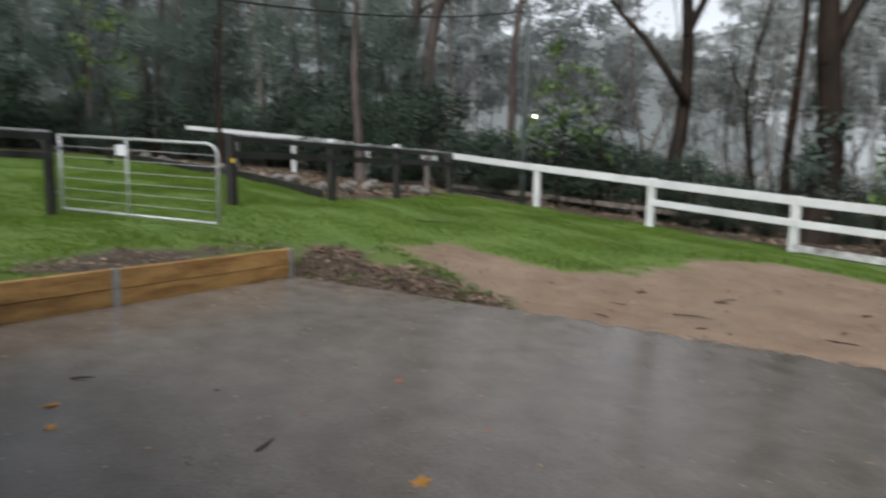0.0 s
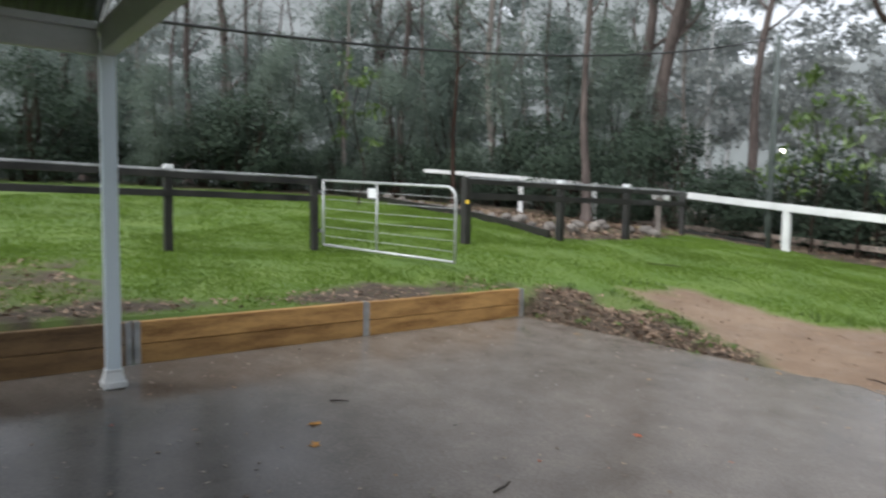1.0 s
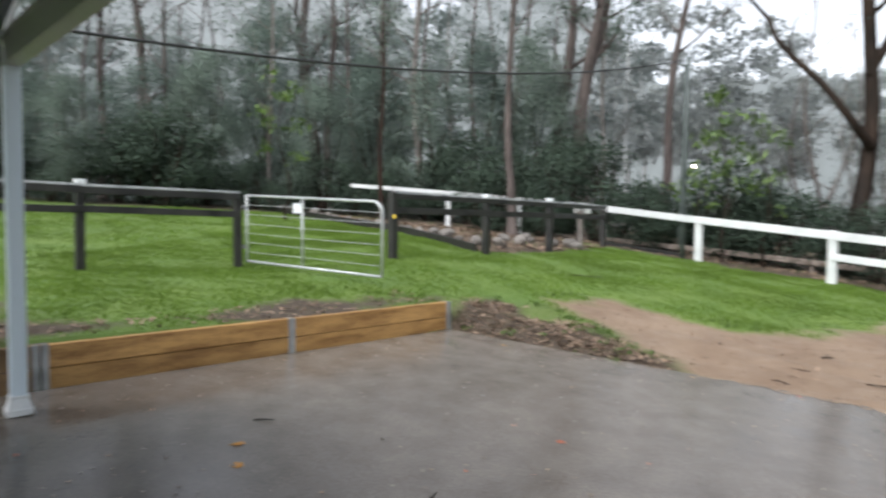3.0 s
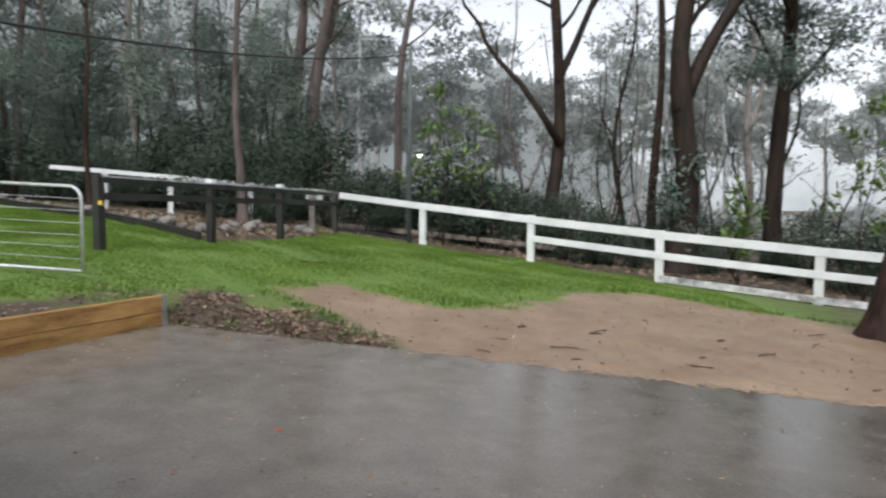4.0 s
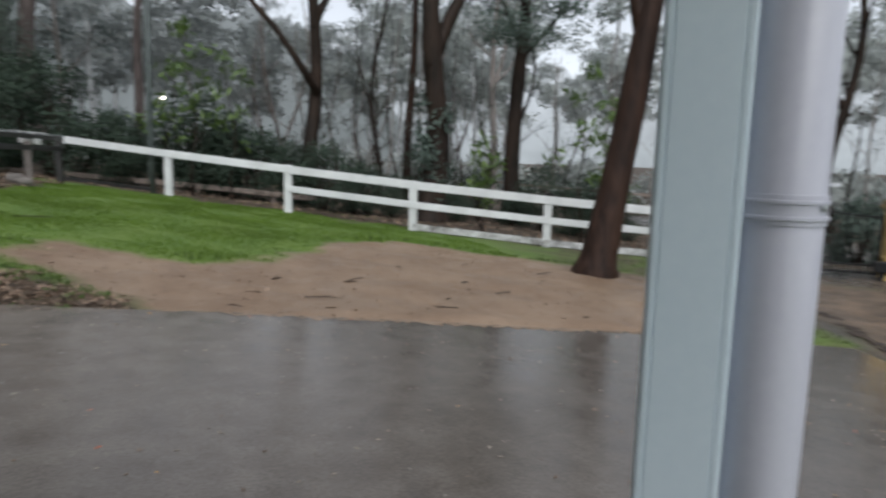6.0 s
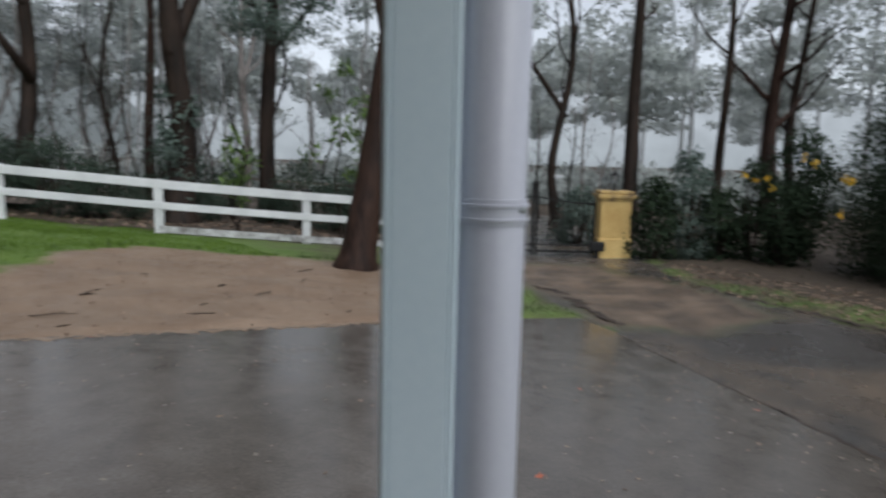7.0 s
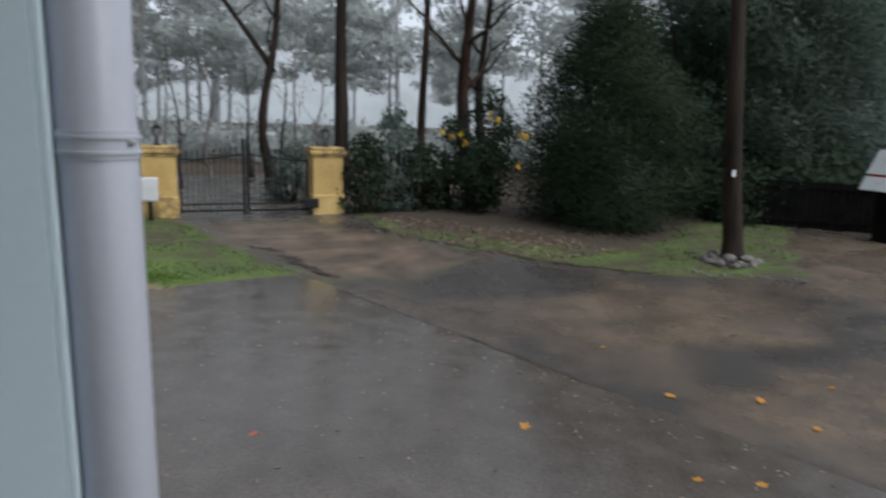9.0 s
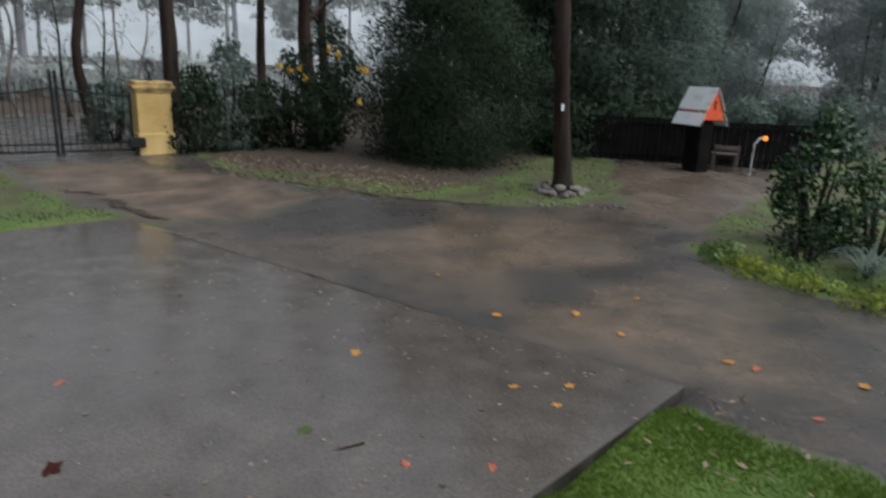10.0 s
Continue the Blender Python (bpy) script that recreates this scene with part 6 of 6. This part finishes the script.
crack("sand_spill", [(0.6, 7.62), (1.0, 7.58), (2.2, 7.22), (3.5, 6.86), (4.8, 6.46), (6.4, 5.97), (7.6, 5.5)], 0.13, "thin sand washed over the edge of the concrete", M_SPILL, 0.003, True)


# ---- fallen leaves ----
def leaf_mesh(lobes, material):
    bm = bmesh.new()
    n = 15 if lobes else 8
    rim = []
    rng = random.Random(lobes * 5 + len(material.name))
    for k in range(n):
        q = 2 * math.pi * k / n
        r = (1.0 if k % 3 == 0 else 0.62) * rng.uniform(0.8, 1.1) if lobes else 1.0
        x, y = math.cos(q) * r, math.sin(q) * r * (0.78 if lobes else 0.42)
        rim.append(bm.verts.new((x, y, 0.05 + 0.07 * (x * x) - 0.04 * math.sin(q * 3))))
    c = bm.verts.new((0, 0, 0.03))
    for k in range(n):
        bm.faces.new((c, rim[k], rim[(k + 1) % n]))
    me = bpy.data.meshes.new("fallen_leaf")
    bm.to_mesh(me)
    bm.free()
    me.materials.append(material)
    return me


LOBED = {"yellow": leaf_mesh(True, M_LEAF_YELLOW), "pink": leaf_mesh(True, M_LEAF_PINK), "green": leaf_mesh(True, M_LEAF_LIME), "red": leaf_mesh(True, M_LEAF_RED)}
OVAL = {"brown": leaf_mesh(False, M_LEAF_BROWN), "yellow": leaf_mesh(False, M_LEAF_YELLOW), "pink": leaf_mesh(False, M_LEAF_PINK), "pale": leaf_mesh(False, mat("pale_bark_flake", (0.17, 0.14, 0.11), (0.32, 0.27, 0.22), 5, 0.5))}


def fallen_leaf(x, y, size, me, label):
    ob = new("fallen_leaf", me)
    on = bool(inside(SLAB, np.array([x]), np.array([y]))[0])
    ob.matrix_world = pose(x, y, (slab_z(x, y) if on else land(x, y) + 0.012) + 0.001, R.uniform(-8, 8), R.uniform(-8, 8), R.uniform(0, 360)) @ Matrix.Diagonal((size, size, size, 1))
    tagged(ob, label, "leaf", "fallen leaves")


for x, y, c, s in ((4.81, 0.56, "yellow", 0.075), (6.03, -0.48, "yellow", 0.065), (6.26, -1.22, "yellow", 0.07), (5.8, -1.57, "yellow", 0.05), (4.5, -0.63, "yellow", 0.055), (4.62, -1.02, "yellow", 0.055), (4.27, -0.91, "yellow", 0.055), (5.35, -2.34, "yellow", 0.075), (5.25, -2.51, "pink", 0.06),
                   (5.04, -3.21, "yellow", 0.07), (4.42, -2.62, "pink", 0.045), (3.34, -0.06, "pink", 0.045), (3.41, -0.51, "pink", 0.045), (2.91, 1.61, "red", 0.085), (3.57, 0.56, "green", 0.07), (-0.29, 3.46, "yellow", 0.085), (-2.75, 3.95, "yellow", 0.07), (-2.55, 3.65, "yellow", 0.06),
                   (6.9, -1.9, "yellow", 0.05), (7.2, 0.2, "yellow", 0.05), (-1.6, 7.9, "yellow", 0.06), (-0.6, 5.0, "pink", 0.05), (3.8, 2.2, "pink", 0.05)):
    fallen_leaf(x, y, s, LOBED[c], {"yellow": "wet yellow fallen maple leaf", "pink": "wet orange-pink fallen leaf", "green": "wet green fallen maple leaf", "red": "wet curled dark red fallen leaf"}[c])
for k in range(250):
    if k < 170:
        x, y = R.uniform(-4.6, 8.0), R.uniform(-1.5, 8.0)
        if not inside(SLAB, np.array([x]), np.array([y]))[0] or math.hypot(x, y) < 1.5:
            continue
    else:
        x, y = R.uniform(5.5, 11), R.uniform(-4, 4)
    c = R.choices(("brown", "pale", "yellow", "pink"), (8, 3, 1, 1))[0]
    fallen_leaf(x, y, R.uniform(0.010, 0.030), OVAL[c], {"brown": "small wet brown fallen leaf", "pale": "small pale flake of bark", "yellow": "small yellow fallen leaf", "pink": "small orange-pink fallen leaf"}[c])


def strewn(name, poly, count, size, material, label, pile=0.0, keep=None):
    """Leaves lying about in an outline, as one loose cover."""
    xs = [p[0] for p in poly]
    ys = [p[1] for p in poly]
    c = np.stack([NR.uniform(min(xs), max(xs), count * 3), NR.uniform(min(ys), max(ys), count * 3)], 1)
    d = edge_dist(poly, c[:, 0], c[:, 1]) + 0.2 * wob(c[:, 0], c[:, 1], 3.1, 1)
    ok = d > NR.uniform(-0.1, 0.25, len(d))
    if keep is not None:
        ok &= keep(c[:, 0], c[:, 1])
    c, d = c[ok][:count], d[ok][:count]
    z = sheet_z(c[:, 0], c[:, 1])
    k = len(c)
    cc = np.stack([c[:, 0], c[:, 1], z + NR.uniform(0.004, 0.02 + pile, k)], 1)
    dd = NR.normal(size=(k, 3)) * (1, 1, 0.35)
    dd = unit(dd)
    ss = unit(np.cross(dd, NR.normal(size=(k, 3)) * (0.35, 0.35, 0.2) + (0, 0, 1)))
    ln = size * NR.uniform(0.5, 1.4, (k, 1)) / 2
    tagged(quads(name, cc, dd * ln, ss * ln * 0.42, material), label, "leaf litter", kind="stuff")


# height of the ground sheet itself, by its own vertices
from mathutils.bvhtree import BVHTree
GT = BVHTree.FromPolygons([v.co for v in ground.data.vertices], [tuple(p.vertices) for p in ground.data.polygons])


def sheet_z(x, y):
    out = np.zeros(len(x))
    for k, (a, b) in enumerate(zip(x, y)):
        h = GT.ray_cast(Vector((a, b, 20)), Vector((0, 0, -1)))
        out[k] = h[0].z if h[0] is not None else 0
    return out


strewn("leaf_litter", LITTER, 2700, 0.066, M_LEAF_BROWN, "heap of wet brown leaves on the bank beside the wall", 0.025, lambda x, y: edge_dist(SLAB, x, y) > -0.8 + 0.35 * wob(x, y, 4.0, 3))
strewn("leaf_litter", GARDEN, 2300, 0.07, M_LEAF_BROWN, "wet brown leaf litter above the retaining wall", 0.02)
STRIP = [tuple(WALL_END + WALL_DIR * a + Vector((-WALL_DIR.y, WALL_DIR.x)) * o) for a, o in ((0, 0.06), (0, 0.6), (-2, 0.7), (-5, 0.55), (-7, 0.8), (-7, 0.06))]
strewn("leaf_litter", STRIP, 1500, 0.07, M_LEAF_BROWN, "wet brown leaves in the soil behind the wall", 0.02)
strewn("leaf_litter", SAND, 1300, 0.055, M_LEAF_BROWN, "scattered wet leaves and bark on the sand", 0.0)
FLOOR = [(-6, 21.5), (1.5, 19.0), (6.7, 14.9), (9.6, 13.2), (14, 11.5), (17, 15), (6, 26), (-6, 27)]
strewn("leaf_litter", FLOOR, 6000, 0.13, M_LEAF_BROWN, "wet leaf litter on the woodland floor behind the fence", 0.02)
BED = [(12.6, 5.5), (12.0, 3.0), (11.8, 0.8), (13, 0.2), (14.5, 2), (15, 6)]
strewn("leaf_litter", ROCKERY, 3500, 0.13, M_LEAF_BROWN, "wet brown leaves among the rocks behind the fence", 0.02)
strewn("leaf_litter", BED, 1500, 0.08, M_LEAF_BROWN, "wet leaves along the bed beside the drive", 0.01)


CORNER = [(2.5, -0.3), (4.6, -1.75), (4.3, -2.4), (3.6, -2.9), (2.3, -2.2)]
strewn("leaf_litter", CORNER, 60, 0.06, M_LEAF_BROWN, "a few wet brown leaves on the grass beside the slab", 0.04)
HOLLOW = [(4.3, -1.65), (4.75, -1.95), (4.6, -2.25), (4.2, -2.0)]
strewn("leaf_litter", HOLLOW, 40, 0.045, M_LEAF_BROWN, "wet leaves gathered at the slab's corner", 0.02)

# fine debris washed over the concrete
cx, cy = NR.uniform(-5, 9, 15000), NR.uniform(-1.8, 8.5, 15000)
dd = edge_dist(SLAB, cx, cy)
ok = (dd > 0.02) & (NR.random(15000) < 0.055 + 0.5 * np.exp(-dd / 0.7) + 0.12 * (wob(cx, cy, 1.3, 9) > 0.2)) & (np.hypot(cx, cy) > 1.6)
cx, cy = cx[ok], cy[ok]
k = len(cx)
dv = unit(NR.normal(size=(k, 3)) * (1, 1, 0.12))
sv = unit(np.cross(dv, NR.normal(size=(k, 3)) * 0.15 + (0, 0, 1)))
ln = NR.uniform(0.004, 0.024, (k, 1))
for nm, material, pick in (("debris", M_LEAF_BROWN, slice(0, None, 2)), ("debris", OVAL["pale"].materials[0], slice(1, None, 4))):
    tagged(quads(nm, np.stack([cx, cy, slab_z(cx, cy) + 0.005], 1)[pick], (dv * ln)[pick], (sv * ln * 0.6)[pick], material), "fine wet leaf and bark debris on the concrete", "debris", kind="stuff")

# ---- grass ----
def grass(name, box, count, high, material, label, want):
    x, y = NR.uniform(box[0], box[1], count), NR.uniform(box[2], box[3], count)
    sa, so, ta = masks(x, y)
    g = (1 - sa) * (1 - so * 0.85) * (1 - ta)
    d = edge_dist(SLAB, x, y)
    ok = (NR.random(count) < g ** 2) & (d < -0.03) & want(x, y)
    x, y = x[ok], y[ok]
    z = sheet_z(x, y)
    k = len(x)
    h = high * NR.uniform(0.4, 1.3, k) * (0.75 + 0.45 * wob(x, y, 1.7, 6))
    az = NR.uniform(0, 6.28, k)
    lean = NR.uniform(0, 0.7, k) * h
    la = NR.uniform(0, 6.28, k)
    w = 0.004 + 0.0008 * np.hypot(x, y)
    base = np.stack([x, y, z - 0.005], 1)
    sd = np.stack([np.cos(az) * w, np.sin(az) * w, 0 * w], 1)
    tip = base + np.stack([np.cos(la) * lean, np.sin(la) * lean, h], 1)
    co = np.stack([base - sd, base + sd, tip], 1).reshape(-1, 3)
    me = bpy.data.meshes.new(name)
    me.vertices.add(3 * k)
    me.vertices.foreach_set("co", co.astype(np.float32).ravel())
    me.loops.add(3 * k)
    me.loops.foreach_set("vertex_index", np.arange(3 * k, dtype=np.int32))
    me.polygons.add(k)
    me.polygons.foreach_set("loop_start", np.arange(0, 3 * k, 3, dtype=np.int32))
    me.polygons.foreach_set("loop_total", np.full(k, 3, np.int32))
    me.update(calc_edges=True)
    tagged(link(name, me, material), label, "grass", kind="stuff")


front = lambda x, y: np.hypot(x, y) > 3
grass("grass", (-9, 7.6, 3.5, 19), 260000, 0.042, M_GRASS, "short wet bright green lawn grass", front)
grass("grass", (-16, -4, 4, 24), 90000, 0.05, M_GRASS, "wet green paddock grass behind the black fence", front)
grass("grass", (2.2, 5.2, -4.0, -0.5), 70000, 0.045, M_GRASS, "short bright green grass beside the slab", lambda x, y: np.hypot(x, y) > 1.5)
grass("grass", (6.5, 18, -5, 11), 60000, 0.05, M_GRASS_DULL, "short dull green grass along the drive", front)
grass("weed_tuft", (-9, 8, 3.5, 19), 9000, 0.16, M_GRASS_DULL, "taller ragged tufts along the sand's edge", lambda x, y: np.abs(edge_dist(SAND, x, y) + 0.15) < 0.22)

# green weeds coming up through the leaves on the bank
cl = []
for k in range(45):
    a, b = R.choice(LITTER), R.choice(LITTER)
    f = R.random()
    px, py = a[0] + (b[0] - a[0]) * f, a[1] + (b[1] - a[1]) * f
    if edge_dist(LITTER, np.array([px]), np.array([py]))[0] > 0.05:
        cl.append((px, py, float(sheet_z(np.array([px]), np.array([py]))[0]) + 0.03, R.uniform(0.05, 0.13), 0.45))
tagged(foliage("weeds", cl, 2600, 0.05, 0.5, M_LEAF_LIME, None, -0.2), "small green weeds among the leaf litter", "weeds", kind="stuff")
